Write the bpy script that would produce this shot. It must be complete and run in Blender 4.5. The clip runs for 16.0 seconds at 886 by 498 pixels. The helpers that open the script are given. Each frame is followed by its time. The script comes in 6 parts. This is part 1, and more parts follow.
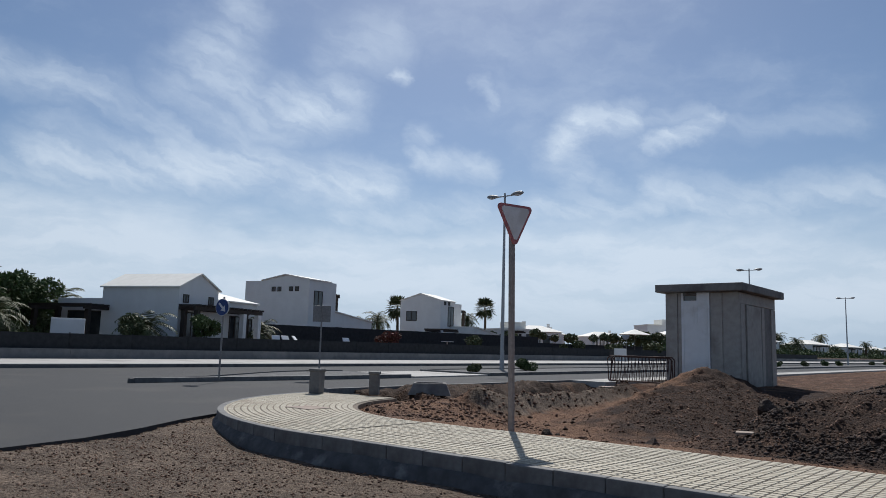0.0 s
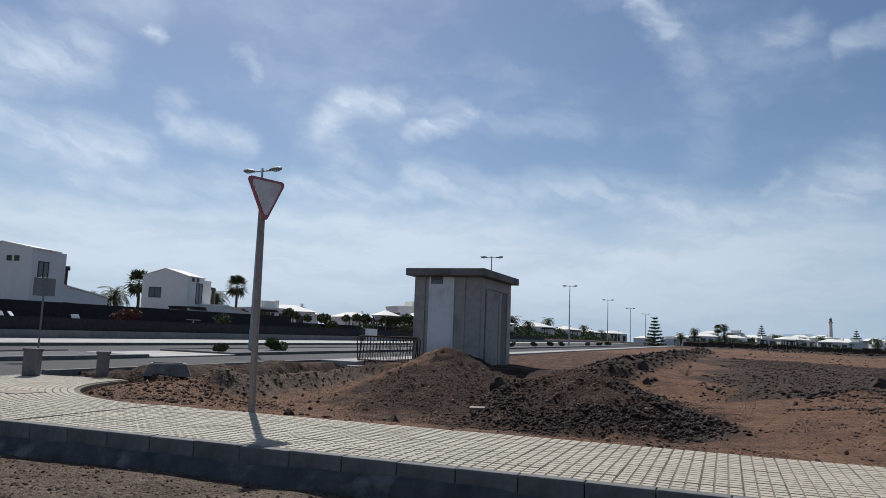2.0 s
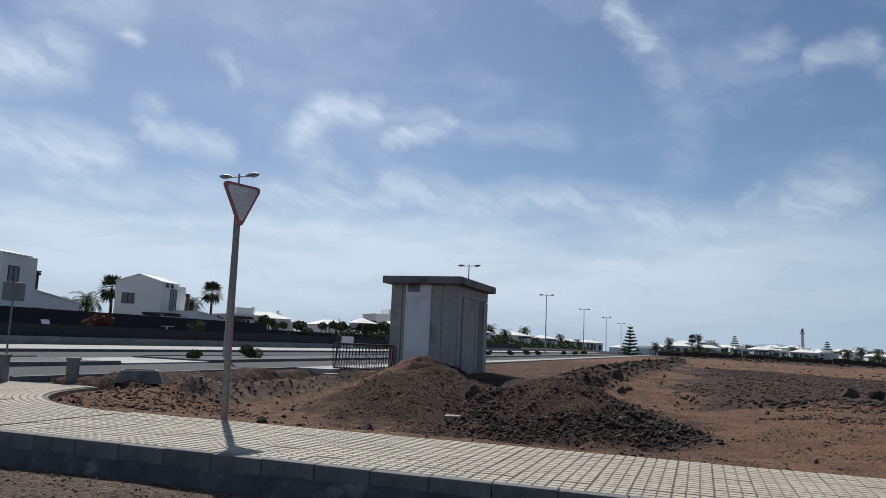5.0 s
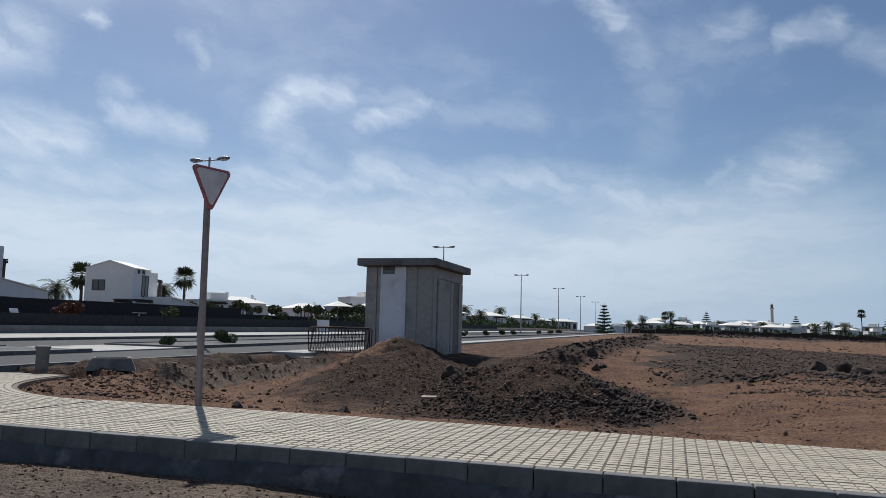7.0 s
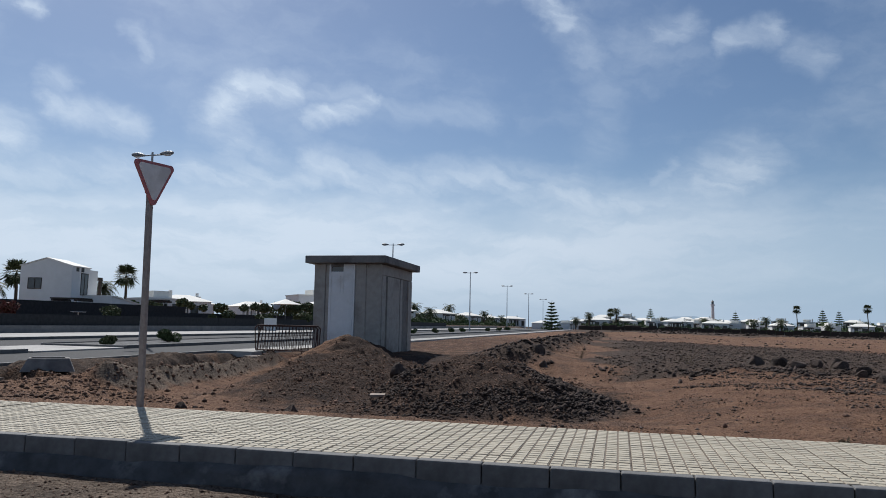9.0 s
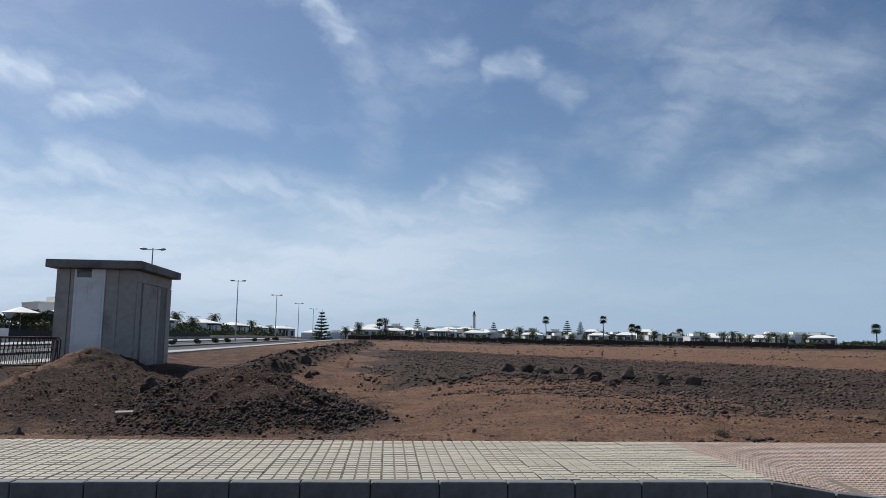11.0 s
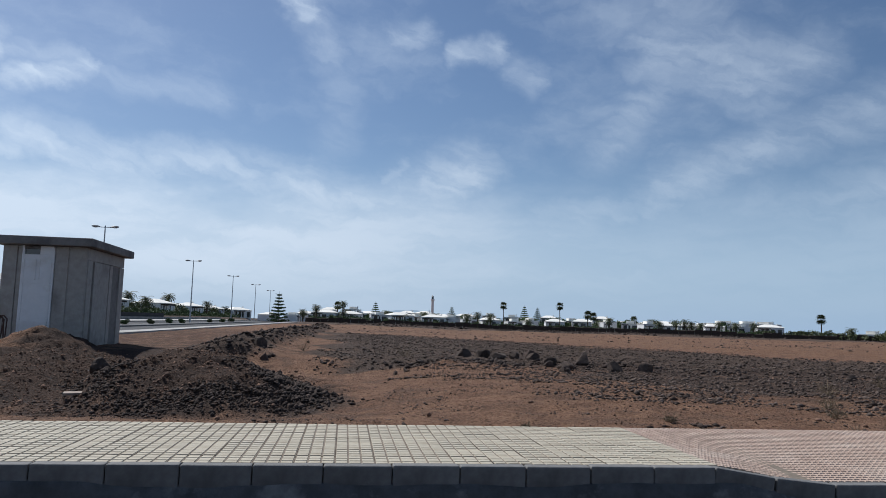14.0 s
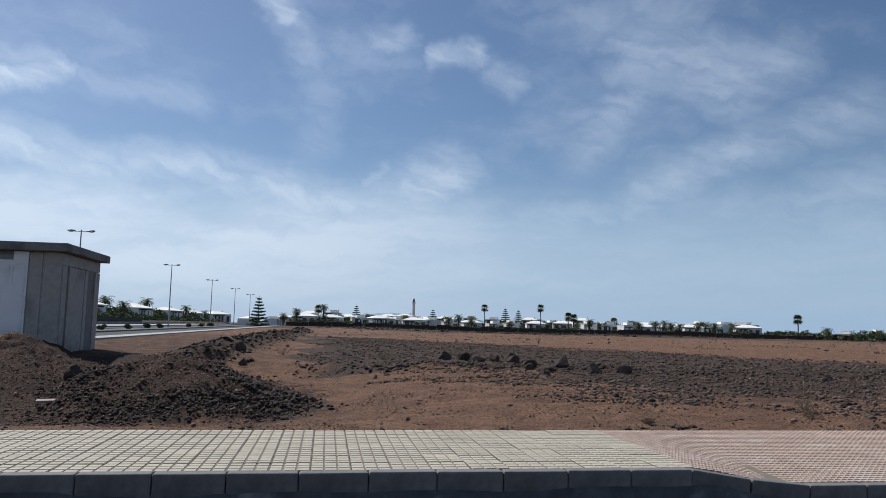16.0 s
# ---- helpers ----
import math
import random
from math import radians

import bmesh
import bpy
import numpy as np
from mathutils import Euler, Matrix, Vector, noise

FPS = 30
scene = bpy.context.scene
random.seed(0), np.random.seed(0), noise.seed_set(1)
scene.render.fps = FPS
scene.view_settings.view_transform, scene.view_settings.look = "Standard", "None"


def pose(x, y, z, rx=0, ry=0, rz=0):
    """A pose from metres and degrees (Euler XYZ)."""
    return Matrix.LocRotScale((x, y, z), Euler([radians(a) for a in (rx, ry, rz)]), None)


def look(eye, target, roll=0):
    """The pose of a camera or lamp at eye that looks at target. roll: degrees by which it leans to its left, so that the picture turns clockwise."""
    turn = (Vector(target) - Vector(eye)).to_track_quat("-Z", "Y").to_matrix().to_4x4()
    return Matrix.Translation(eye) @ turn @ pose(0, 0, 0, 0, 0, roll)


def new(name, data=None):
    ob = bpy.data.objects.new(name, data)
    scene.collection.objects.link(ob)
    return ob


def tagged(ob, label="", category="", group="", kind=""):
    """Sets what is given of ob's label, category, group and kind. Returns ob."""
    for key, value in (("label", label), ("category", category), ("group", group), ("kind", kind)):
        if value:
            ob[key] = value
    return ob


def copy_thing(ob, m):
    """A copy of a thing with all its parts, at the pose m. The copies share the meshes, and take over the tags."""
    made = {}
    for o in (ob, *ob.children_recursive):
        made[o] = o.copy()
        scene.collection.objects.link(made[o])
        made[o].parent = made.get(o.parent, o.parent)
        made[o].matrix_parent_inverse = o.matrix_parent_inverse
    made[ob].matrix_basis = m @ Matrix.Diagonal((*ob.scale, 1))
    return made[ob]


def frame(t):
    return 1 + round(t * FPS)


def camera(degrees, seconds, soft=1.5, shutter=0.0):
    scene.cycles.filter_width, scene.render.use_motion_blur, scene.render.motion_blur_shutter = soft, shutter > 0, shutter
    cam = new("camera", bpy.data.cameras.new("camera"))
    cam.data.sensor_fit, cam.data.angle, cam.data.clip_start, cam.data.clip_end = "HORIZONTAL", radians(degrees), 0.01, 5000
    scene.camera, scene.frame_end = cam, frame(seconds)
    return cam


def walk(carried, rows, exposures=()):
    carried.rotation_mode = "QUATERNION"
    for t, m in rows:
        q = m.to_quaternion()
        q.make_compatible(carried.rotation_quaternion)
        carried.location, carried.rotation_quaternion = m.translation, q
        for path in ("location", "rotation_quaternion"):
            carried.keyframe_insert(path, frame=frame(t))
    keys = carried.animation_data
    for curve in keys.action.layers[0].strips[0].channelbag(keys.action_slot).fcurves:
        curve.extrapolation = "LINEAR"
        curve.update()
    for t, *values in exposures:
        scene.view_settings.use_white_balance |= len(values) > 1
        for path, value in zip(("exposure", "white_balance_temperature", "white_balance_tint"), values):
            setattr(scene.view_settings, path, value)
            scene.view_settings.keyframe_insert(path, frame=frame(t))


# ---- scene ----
cam = camera(62.05, 16.0, soft=0.9)
PATH = [
    (0.000, -0.080, -0.159, 1.024, 97.637, -1.687, 39.799),
    (0.500, -0.057, -0.104, 1.014, 96.847, -2.149, 32.910),
    (1.000, -0.081, -0.064, 1.022, 96.763, -2.154, 26.991),
    (1.500, -0.075, -0.028, 1.018, 96.730, -2.127, 22.675),
    (2.000, -0.058, -0.021, 1.020, 96.734, -2.146, 20.917),
    (2.500, -0.054, -0.011, 1.016, 96.980, -1.964, 20.243),
    (3.000, -0.051, -0.014, 1.020, 96.887, -2.007, 19.506),
    (5.500, -0.045, -0.005, 1.013, 97.488, -2.598, 19.003),
    (6.000, -0.043, -0.002, 1.010, 97.145, -2.473, 18.571),
    (6.500, -0.043, 0.000, 1.012, 96.619, -2.203, 18.188),
    (7.000, -0.042, 0.019, 1.015, 96.070, -1.423, 17.274),
    (7.500, -0.035, 0.026, 1.012, 95.883, -1.125, 16.326),
    (8.000, -0.045, 0.026, 1.002, 95.592, -0.971, 16.067),
    (8.500, -0.043, 0.023, 1.010, 95.577, -1.013, 15.646),
    (9.000, -0.038, 0.024, 1.010, 95.976, -1.107, 13.349),
    (9.500, -0.009, 0.031, 1.011, 96.371, -1.021, 8.140),
    (10.000, 0.020, 0.030, 1.015, 96.586, -0.925, 1.735),
    (12.500, 0.103, -0.002, 1.048, 97.454, -0.790, -5.955),
    (13.000, 0.099, -0.002, 1.048, 97.114, -0.822, -5.836),
    (13.500, 0.089, -0.000, 1.047, 96.541, -0.934, -6.364),
    (14.000, 0.082, 0.010, 1.039, 95.880, -1.696, -7.535),
    (14.500, 0.104, 0.023, 1.048, 95.682, -1.967, -8.467),
    (15.000, 0.118, 0.025, 1.048, 95.384, -2.013, -9.668),
    (15.500, 0.119, 0.019, 1.052, 95.361, -1.727, -9.919),
    (16.000, 0.123, 0.032, 1.054, 96.125, -1.266, -8.980),
]
walk(cam, [(t, pose(x, y, z, rx, ry, rz)) for t, x, y, z, rx, ry, rz in PATH], exposures=((0.0, -0.1, 6150, 10), (9.5, -0.08, 6120, 10), (12.5, -0.03, 6010, 10), (16.0, -0.02, 6010, 10)))
# ---- world, sun, exposure ----
SUN_AZ, SUN_EL = -38.0, 45.5
sun_data = bpy.data.lights.new("sun", "SUN")
sun_data.energy, sun_data.angle, sun_data.color = 5.1, radians(0.6), (1.0, 0.95, 0.87)
sun = new("sun", sun_data)
sun_dir = Vector((math.sin(radians(SUN_AZ)) * math.cos(radians(SUN_EL)), math.cos(radians(SUN_AZ)) * math.cos(radians(SUN_EL)), math.sin(radians(SUN_EL))))
sun.matrix_basis = look(sun_dir * 60, (0, 0, 0))

# cirrus streaks: azimuth and elevation of both ends in degrees, half width, strength
STREAKS_WEST = [
    (-72.4, 17.6, -67.4, 16.8, 1, 0.55), (-67.4, 16.8, -60.0, 14.7, 1.1, 0.5), (-68.4, 11.8, -63.2, 11.7, 1.8, 0.75),
    (-63.3, 12.1, -56.2, 13.2, 1.5, 0.85), (-56.2, 13.2, -44.8, 11.9, 1.3, 0.85), (-56.5, 24.2, -58.8, 20.3, 1.3, 0.45),
    (-58.8, 20.3, -53.9, 17.2, 1.6, 0.6), (-53.9, 17.2, -48.7, 18.5, 1.5, 0.8), (-48.9, 22.6, -44.4, 23.4, 1.5, 0.4),
    (-60.2, 18.1, -56.3, 15.3, 1.8, 0.45), (-42.5, 16.1, -42.0, 15.9, 0.6, 0.5), (-42.4, 14.4, -36.8, 13.9, 0.7, 0.62),
    (-37.6, 20.3, -36.5, 19.0, 0.45, 0.42), (-44.1, 20.9, -43.6, 20.7, 0.5, 0.6), (-71.6, 9.8, -66.9, 6.9, 1.6, 0.5),
    (-48.3, 10.0, -43.8, 10.0, 0.8, 0.6),
]
STREAKS_MIDDLE = [
    (-29.2, 13.4, -30.8, 15.3, 1, 0.7), (-30.8, 15.5, -29.4, 17.3, 1.1, 0.9), (-29.4, 17.3, -25.3, 17.3, 1, 0.75),
    (-25.3, 17.3, -20.2, 17.3, 0.6, 0.45), (-23.6, 15.4, -19.3, 16.8, 0.6, 0.8), (-19.3, 16.6, -10.4, 16.2, 0.7, 0.3),
    (-6.3, 25.1, -4.2, 22.7, 0.7, 0.7), (-4.2, 22.7, -1.9, 20.2, 1, 0.4), (3.2, 21.8, 5.0, 22.1, 0.8, 0.45),
    (7.7, 20.9, 11.3, 21.2, 0.6, 0.5), (12.8, 19.7, 14.2, 19.1, 0.8, 0.38), (-40.1, 14.3, -37.0, 14.2, 0.5, 0.3),
    (2.9, 10.8, 4.2, 12.1, 0.4, 0.5), (4.6, 9.3, 8.8, 11.5, 1.6, 0.7),
    (-0.6, 19.8, -1.2, 14.3, 1.2, 0.22),
]
# the ragged upper edge of the low band, and the veils in the east
STREAKS_EAST = [
    (-45.8, 9.4, -37.1, 10.5, 1, 0.6), (-32.9, 11.0, -24.2, 10.5, 0.9, 0.65), (-23.8, 11.8, -14.7, 10.4, 1, 0.7),
    (-14.7, 11.1, -8.5, 11.0, 0.9, 0.65), (-8.1, 10.8, 1.2, 8.7, 1.1, 0.7), (1.2, 8.2, 10.8, 6.8, 1.3, 0.55),
    (-27.9, 12.7, -25.0, 10.1, 0.7, 0.45), (9.6, 7.3, 20.8, 8.8, 1.1, 0.4), (23.9, 20.5, 31.2, 18.0, 1.8, 0.5),
    (24.0, 18.1, 20.2, 13.7, 1.4, 0.35), (31.6, 18.0, 34.6, 18.8, 1.4, 0.4), (23.2, 9.9, 31.2, 13.3, 1.3, 0.45),
    (31.2, 13.3, 39.4, 15.3, 1.3, 0.35), (33.7, 8.4, 39.5, 9.7, 1.3, 0.35), (23.9, 24.0, 26.0, 21.6, 1.2, 0.35),
]


def build_world():
    w = bpy.data.worlds.new("sky")
    scene.world = w
    w.use_nodes = True
    nt = w.node_tree
    nt.nodes.clear()
    N, link = nt.nodes.new, nt.links.new

    def mth(op, a, b=None, clamp=False):
        n = N("ShaderNodeMath")
        n.operation, n.use_clamp = op, clamp
        for i, v in enumerate((a, b)):
            if v is None:
                continue
            if isinstance(v, (int, float)):
                n.inputs[i].default_value = v
            else:
                link(v, n.inputs[i])
        return n.outputs[0]

    def vec(op, a, b=None, scale=None):
        n = N("ShaderNodeVectorMath")
        n.operation = op
        for i, v in enumerate((a, b)):
            if v is None:
                continue
            if isinstance(v, tuple):
                n.inputs[i].default_value = v
            else:
                link(v, n.inputs[i])
        if scale is not None:
            link(scale, n.inputs["Scale"])
        return n

    def ramp(v, a, b, lo=0.0, hi=1.0):
        n = N("ShaderNodeMapRange")
        n.interpolation_type = "SMOOTHSTEP"
        link(v, n.inputs[0])
        for i, x in zip((1, 2, 3, 4), (a, b, lo, hi)):
            n.inputs[i].default_value = x
        return n.outputs[0]

    def noise_at(v, scale, detail, rough, offset=(0, 0, 0), stretch=(1, 1, 1)):
        m = N("ShaderNodeMapping")
        m.inputs["Location"].default_value, m.inputs["Scale"].default_value = offset, stretch
        link(v, m.inputs[0])
        n = N("ShaderNodeTexNoise")
        n.inputs["Scale"].default_value, n.inputs["Detail"].default_value, n.inputs["Roughness"].default_value = scale, detail, rough
        link(m.outputs[0], n.inputs["Vector"])
        return n

    co = N("ShaderNodeTexCoord").outputs["Generated"]
    sep = N("ShaderNodeSeparateXYZ")
    link(co, sep.inputs[0])
    az = mth("MULTIPLY", mth("ARCTAN2", sep.outputs[0], sep.outputs[1]), 57.2958)
    el = mth("MULTIPLY", mth("ARCSINE", sep.outputs[2]), 57.2958)
    comb = N("ShaderNodeCombineXYZ")
    link(az, comb.inputs[0]), link(el, comb.inputs[1])
    flat = comb.outputs[0]
    # wind-torn domain: shift the streaks by noise
    wa = noise_at(flat, 0.10, 4, 0.55).outputs["Color"]
    wb = noise_at(flat, 0.42, 5, 0.6, (7, 3, 0)).outputs["Color"]
    sh = vec("ADD", vec("MULTIPLY", vec("SUBTRACT", wa, (0.5, 0.5, 0.5)).outputs[0], (3.0, 2.4, 0)).outputs[0],
             vec("MULTIPLY", vec("SUBTRACT", wb, (0.5, 0.5, 0.5)).outputs[0], (2.3, 1.7, 0)).outputs[0]).outputs[0]
    wc = noise_at(flat, 1.5, 4, 0.6, (1, 8, 0), (0.7, 1.4, 1)).outputs["Color"]
    sh = vec("ADD", sh, vec("MULTIPLY", vec("SUBTRACT", wc, (0.5, 0.5, 0.5)).outputs[0], (0.9, 0.35, 0)).outputs[0]).outputs[0]
    p = vec("ADD", flat, sh).outputs[0]
    total = None
    for a0, e0, a1, e1, wd, s in STREAKS_WEST + STREAKS_MIDDLE + STREAKS_EAST:
        ba = Vector((a1 - a0, e1 - e0, 0))
        k = tuple(ba / ba.length_squared)
        pa = vec("SUBTRACT", p, (a0, e0, 0)).outputs[0]
        h = mth("MULTIPLY", vec("DOT_PRODUCT", pa, k).outputs["Value"], 1.0, True)
        q = vec("SCALE", tuple(ba), scale=h).outputs[0]
        d = vec("DISTANCE", pa, q).outputs["Value"]
        m = ramp(d, 0.0, wd * 2.6, s * 0.82, 0.0)
        total = m if total is None else mth("MAXIMUM", total, m)
    turn = N("ShaderNodeVectorRotate")
    turn.inputs["Angle"].default_value = 0.35
    link(p, turn.inputs["Vector"])
    fine = noise_at(turn.outputs[0], 0.45, 7, 0.55, (1, 2, 0), (0.4, 1.7, 1)).outputs[0]
    puff = noise_at(p, 0.22, 6, 0.6, (8, 1, 0), (0.8, 1.3, 1)).outputs[0]
    streak = mth("MULTIPLY", mth("MULTIPLY", total, ramp(fine, 0.25, 0.68, 0.42, 1.15)), ramp(puff, 0.3, 0.6, 0.7, 1.1))
    # thin veil, and a broad white band low in the sky
    veil = mth("MULTIPLY", ramp(noise_at(p, 0.075, 6, 0.6, (3, 9, 0), (0.7, 1.4, 1)).outputs[0], 0.44, 0.76), 0.34)
    wav = mth("ADD", el, mth("MULTIPLY", mth("SUBTRACT", noise_at(flat, 0.07, 5, 0.6, (11, 5, 0), (1, 2, 1)).outputs[0], 0.5), 9.0))
    low = mth("MULTIPLY", ramp(wav, 6.5, 12.5, 1.0, 0.0), ramp(az, -10, 30, 0.97, 0.26))
    gap = ramp(noise_at(p, 0.17, 6, 0.6, (2, 31, 0), (0.45, 2.4, 1)).outputs[0], 0.34, 0.62, 0.62, 1.0)
    low = mth("MULTIPLY", mth("MULTIPLY", low, gap), ramp(el, 1.0, 5.0, 0.55, 1.0))
    cloud = mth("MAXIMUM", mth("MAXIMUM", streak, veil), low)
    cloud = mth("MINIMUM", cloud, 0.92)

    sky = N("ShaderNodeTexSky")
    sky.sky_type, sky.sun_disc = "NISHITA", False
    sky.sun_elevation, sky.sun_rotation = radians(SUN_EL), radians(SUN_AZ)
    sky.air_density, sky.dust_density, sky.ozone_density = 1.0, 0.5, 3.0
    mix = N("ShaderNodeMix")
    mix.data_type = "RGBA"
    haze = N("ShaderNodeMix")
    haze.data_type = "RGBA"
    link(ramp(el, -2.0, 15.0, 0.88, 0.0), haze.inputs[0]), link(sky.outputs[0], haze.inputs[6])
    haze.inputs[7].default_value = (4.6, 6.6, 9.0, 1)
    link(cloud, mix.inputs[0]), link(haze.outputs[2], mix.inputs[6])
    # clouds are brighter near the sun
    lit = vec("DOT_PRODUCT", co, tuple(sun_dir)).outputs["Value"]
    bright = vec("SCALE", (0.88, 0.98, 1.08), scale=ramp(lit, 0.5, 1.0, 10.0, 12.0)).outputs[0]
    link(bright, mix.inputs[7])
    bg = N("ShaderNodeBackground")
    bg.inputs[1].default_value = 0.072
    link(mix.outputs[2], bg.inputs[0])
    out = N("ShaderNodeOutputWorld")
    link(bg.outputs[0], out.inputs[0])


build_world()


# ---- materials ----
def mat(name, col, col2=None, scale=4.0, rough=0.85, bump=0.0, bump_scale=None, metal=0.0, spot=None, spot_scale=1.0, spot_at=(0.5, 0.65),
        vary=0.0, island=False, spec=0.3, detail=6, vertex=None, specks=()):
    """A surface with grain and stains at two scales. vertex: (attribute name, colour pair), blended in where the attribute is 1."""
    m = bpy.data.materials.new(name)
    m.use_nodes = True
    nt = m.node_tree
    N, link = nt.nodes.new, nt.links.new
    b = nt.nodes["Principled BSDF"]
    b.inputs["Roughness"].default_value, b.inputs["Metallic"].default_value = rough, metal
    b.inputs["Specular IOR Level"].default_value = spec
    co = N("ShaderNodeTexCoord").outputs["Object"]

    def nz(s, d=detail, r=0.6):
        n = N("ShaderNodeTexNoise")
        n.inputs["Scale"].default_value, n.inputs["Detail"].default_value, n.inputs["Roughness"].default_value = s, d, r
        link(co, n.inputs["Vector"])
        return n.outputs[0]

    def rng(v, a, c, lo=0.0, hi=1.0):
        n = N("ShaderNodeMapRange")
        link(v, n.inputs[0])
        for i, x in zip((1, 2, 3, 4), (a, c, lo, hi)):
            n.inputs[i].default_value = x
        return n.outputs[0]

    def mixc(f, a, c):
        n = N("ShaderNodeMix")
        n.data_type = "RGBA"
        for i, v in ((0, f), (6, a), (7, c)):
            if isinstance(v, tuple):
                n.inputs[i].default_value = (*v, 1)
            elif isinstance(v, float):
                n.inputs[i].default_value = v
            else:
                link(v, n.inputs[i])
        return n.outputs[2]

    grain = nz(scale)
    c = mixc(rng(grain, 0.32, 0.68), col, col2 or tuple(0.75 * v for v in col))
    if spot:
        c = mixc(rng(nz(spot_scale, 5), *spot_at), c, spot)
    for name_a, ca, cb in vertex or ():
        a = N("ShaderNodeAttribute")
        a.attribute_name = name_a
        edge = N("ShaderNodeMath")
        edge.operation = "ADD"
        link(a.outputs["Fac"], edge.inputs[0]), link(rng(nz(1.3, 7, 0.65), 0.3, 0.7, -0.35, 0.35), edge.inputs[1])
        c = mixc(rng(edge.outputs[0], 0.3, 0.75), c, mixc(rng(grain, 0.35, 0.65), ca, cb))
    for sc, lo, hi, cs in specks:
        s_ = N("ShaderNodeMapRange")
        link(nz(sc, 3, 0.7), s_.inputs[0])
        s_.inputs[1].default_value, s_.inputs[2].default_value = lo, hi
        mul = N("ShaderNodeMix")
        mul.data_type, mul.blend_type = "RGBA", "MULTIPLY"
        link(s_.outputs[0], mul.inputs[0]), link(c, mul.inputs[6])
        mul.inputs[7].default_value = (*cs, 1)
        c = mul.outputs[2]
    if vary:
        o = N("ShaderNodeNewGeometry").outputs["Random Per Island"] if island else N("ShaderNodeObjectInfo").outputs["Random"]
        h = N("ShaderNodeHueSaturation")
        link(rng(o, 0, 1, 1 - vary, 1 + vary), h.inputs["Value"])
        link(c, h.inputs["Color"])
        c = h.outputs[0]
    link(c, b.inputs["Base Color"])
    if bump:
        bp = N("ShaderNodeBump")
        bp.inputs["Strength"].default_value, bp.inputs["Distance"].default_value = 0.8, bump
        link(nz(bump_scale or scale * 3, 8, 0.65), bp.inputs["Height"])
        link(bp.outputs[0], b.inputs["Normal"])
    return m


M_GROUND = mat("lot_soil", (0.300, 0.176, 0.112), (0.180, 0.102, 0.066), 1.6, 0.95, 0.15, 20, spot=(0.175, 0.112, 0.080), spot_scale=0.8,
               spot_at=(0.52, 0.70), spec=0.1, detail=9, specks=((26, 0.50, 0.62, (0.42, 0.40, 0.40)), (70, 0.48, 0.66, (0.5, 0.48, 0.47)), (9, 0.52, 0.70, (0.62, 0.58, 0.56)), (48, 0.40, 0.30, (1.7, 1.7, 1.7))),
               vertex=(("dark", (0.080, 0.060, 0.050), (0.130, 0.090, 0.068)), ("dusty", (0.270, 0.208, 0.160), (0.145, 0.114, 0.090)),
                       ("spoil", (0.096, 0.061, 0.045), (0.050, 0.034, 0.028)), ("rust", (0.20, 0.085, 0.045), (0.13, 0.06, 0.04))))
M_ASPHALT = mat("asphalt", (0.040, 0.041, 0.044), (0.056, 0.056, 0.058), 60, 0.9, 0.004, 160, spot=(0.064, 0.062, 0.060), spot_scale=0.5, spot_at=(0.5, 0.75), spec=0.2)
M_TILE = mat("cream_tile", (0.455, 0.408, 0.32), (0.385, 0.343, 0.265), 7, 0.8, 0.002, 90, spot=(0.305, 0.255, 0.185), spot_scale=1.1, spot_at=(0.52, 0.7), vary=0.07)
M_TILE_REST = mat("cream_tile_rest", (0.455, 0.408, 0.32), (0.385, 0.343, 0.265), 7, 0.8, 0.002, 90, spot=(0.305, 0.255, 0.185), spot_scale=1.1, spot_at=(0.52, 0.7), vary=0.06, island=True)
M_RED = mat("red_tile", (0.46, 0.345, 0.275), (0.38, 0.27, 0.215), 7, 0.8, 0.002, 90, spot=(0.52, 0.42, 0.35), spot_scale=1.2, spot_at=(0.5, 0.7), vary=0.08, island=True)
M_GROUT = mat("dusty_joint", (0.22, 0.18, 0.14), (0.14, 0.115, 0.09), 14, 0.95, 0.003)
M_KERB = mat("kerb_concrete", (0.175, 0.172, 0.17), (0.13, 0.128, 0.126), 12, 0.85, 0.003, 70, spot=(0.10, 0.098, 0.096), spot_scale=1.6, vary=0.08)
M_FOOT = mat("rough_footing", (0.105, 0.105, 0.108), (0.058, 0.058, 0.060), 5, 0.92, 0.02, 14, spot=(0.20, 0.195, 0.19), spot_scale=3, spot_at=(0.55, 0.7))
M_CONC = mat("concrete", (0.42, 0.39, 0.355), (0.335, 0.31, 0.28), 5, 0.88, 0.004, 50, spot=(0.21, 0.19, 0.17), spot_scale=0.9, spot_at=(0.52, 0.75))
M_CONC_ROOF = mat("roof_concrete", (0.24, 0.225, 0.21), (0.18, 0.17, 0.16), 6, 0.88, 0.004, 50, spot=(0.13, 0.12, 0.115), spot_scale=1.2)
M_POURED = mat("pale_concrete", (0.40, 0.385, 0.365), (0.33, 0.318, 0.30), 3, 0.85, 0.003, 40, spot=(0.26, 0.25, 0.235), spot_scale=0.6)
M_WALLGREY = mat("grey_render_wall", (0.20, 0.20, 0.20), (0.15, 0.15, 0.15), 3, 0.9, 0.01, 12, spot=(0.26, 0.25, 0.24), spot_scale=0.4)
M_BLACKWALL = mat("dark_netting", (0.022, 0.024, 0.027), (0.036, 0.038, 0.042), 4, 0.95, 0.01, 30)
M_WHITE = mat("white_render", (0.74, 0.74, 0.73), (0.68, 0.68, 0.67), 1.2, 0.85, 0.004, 20, spot=(0.66, 0.65, 0.62), spot_scale=0.35, spot_at=(0.55, 0.8))
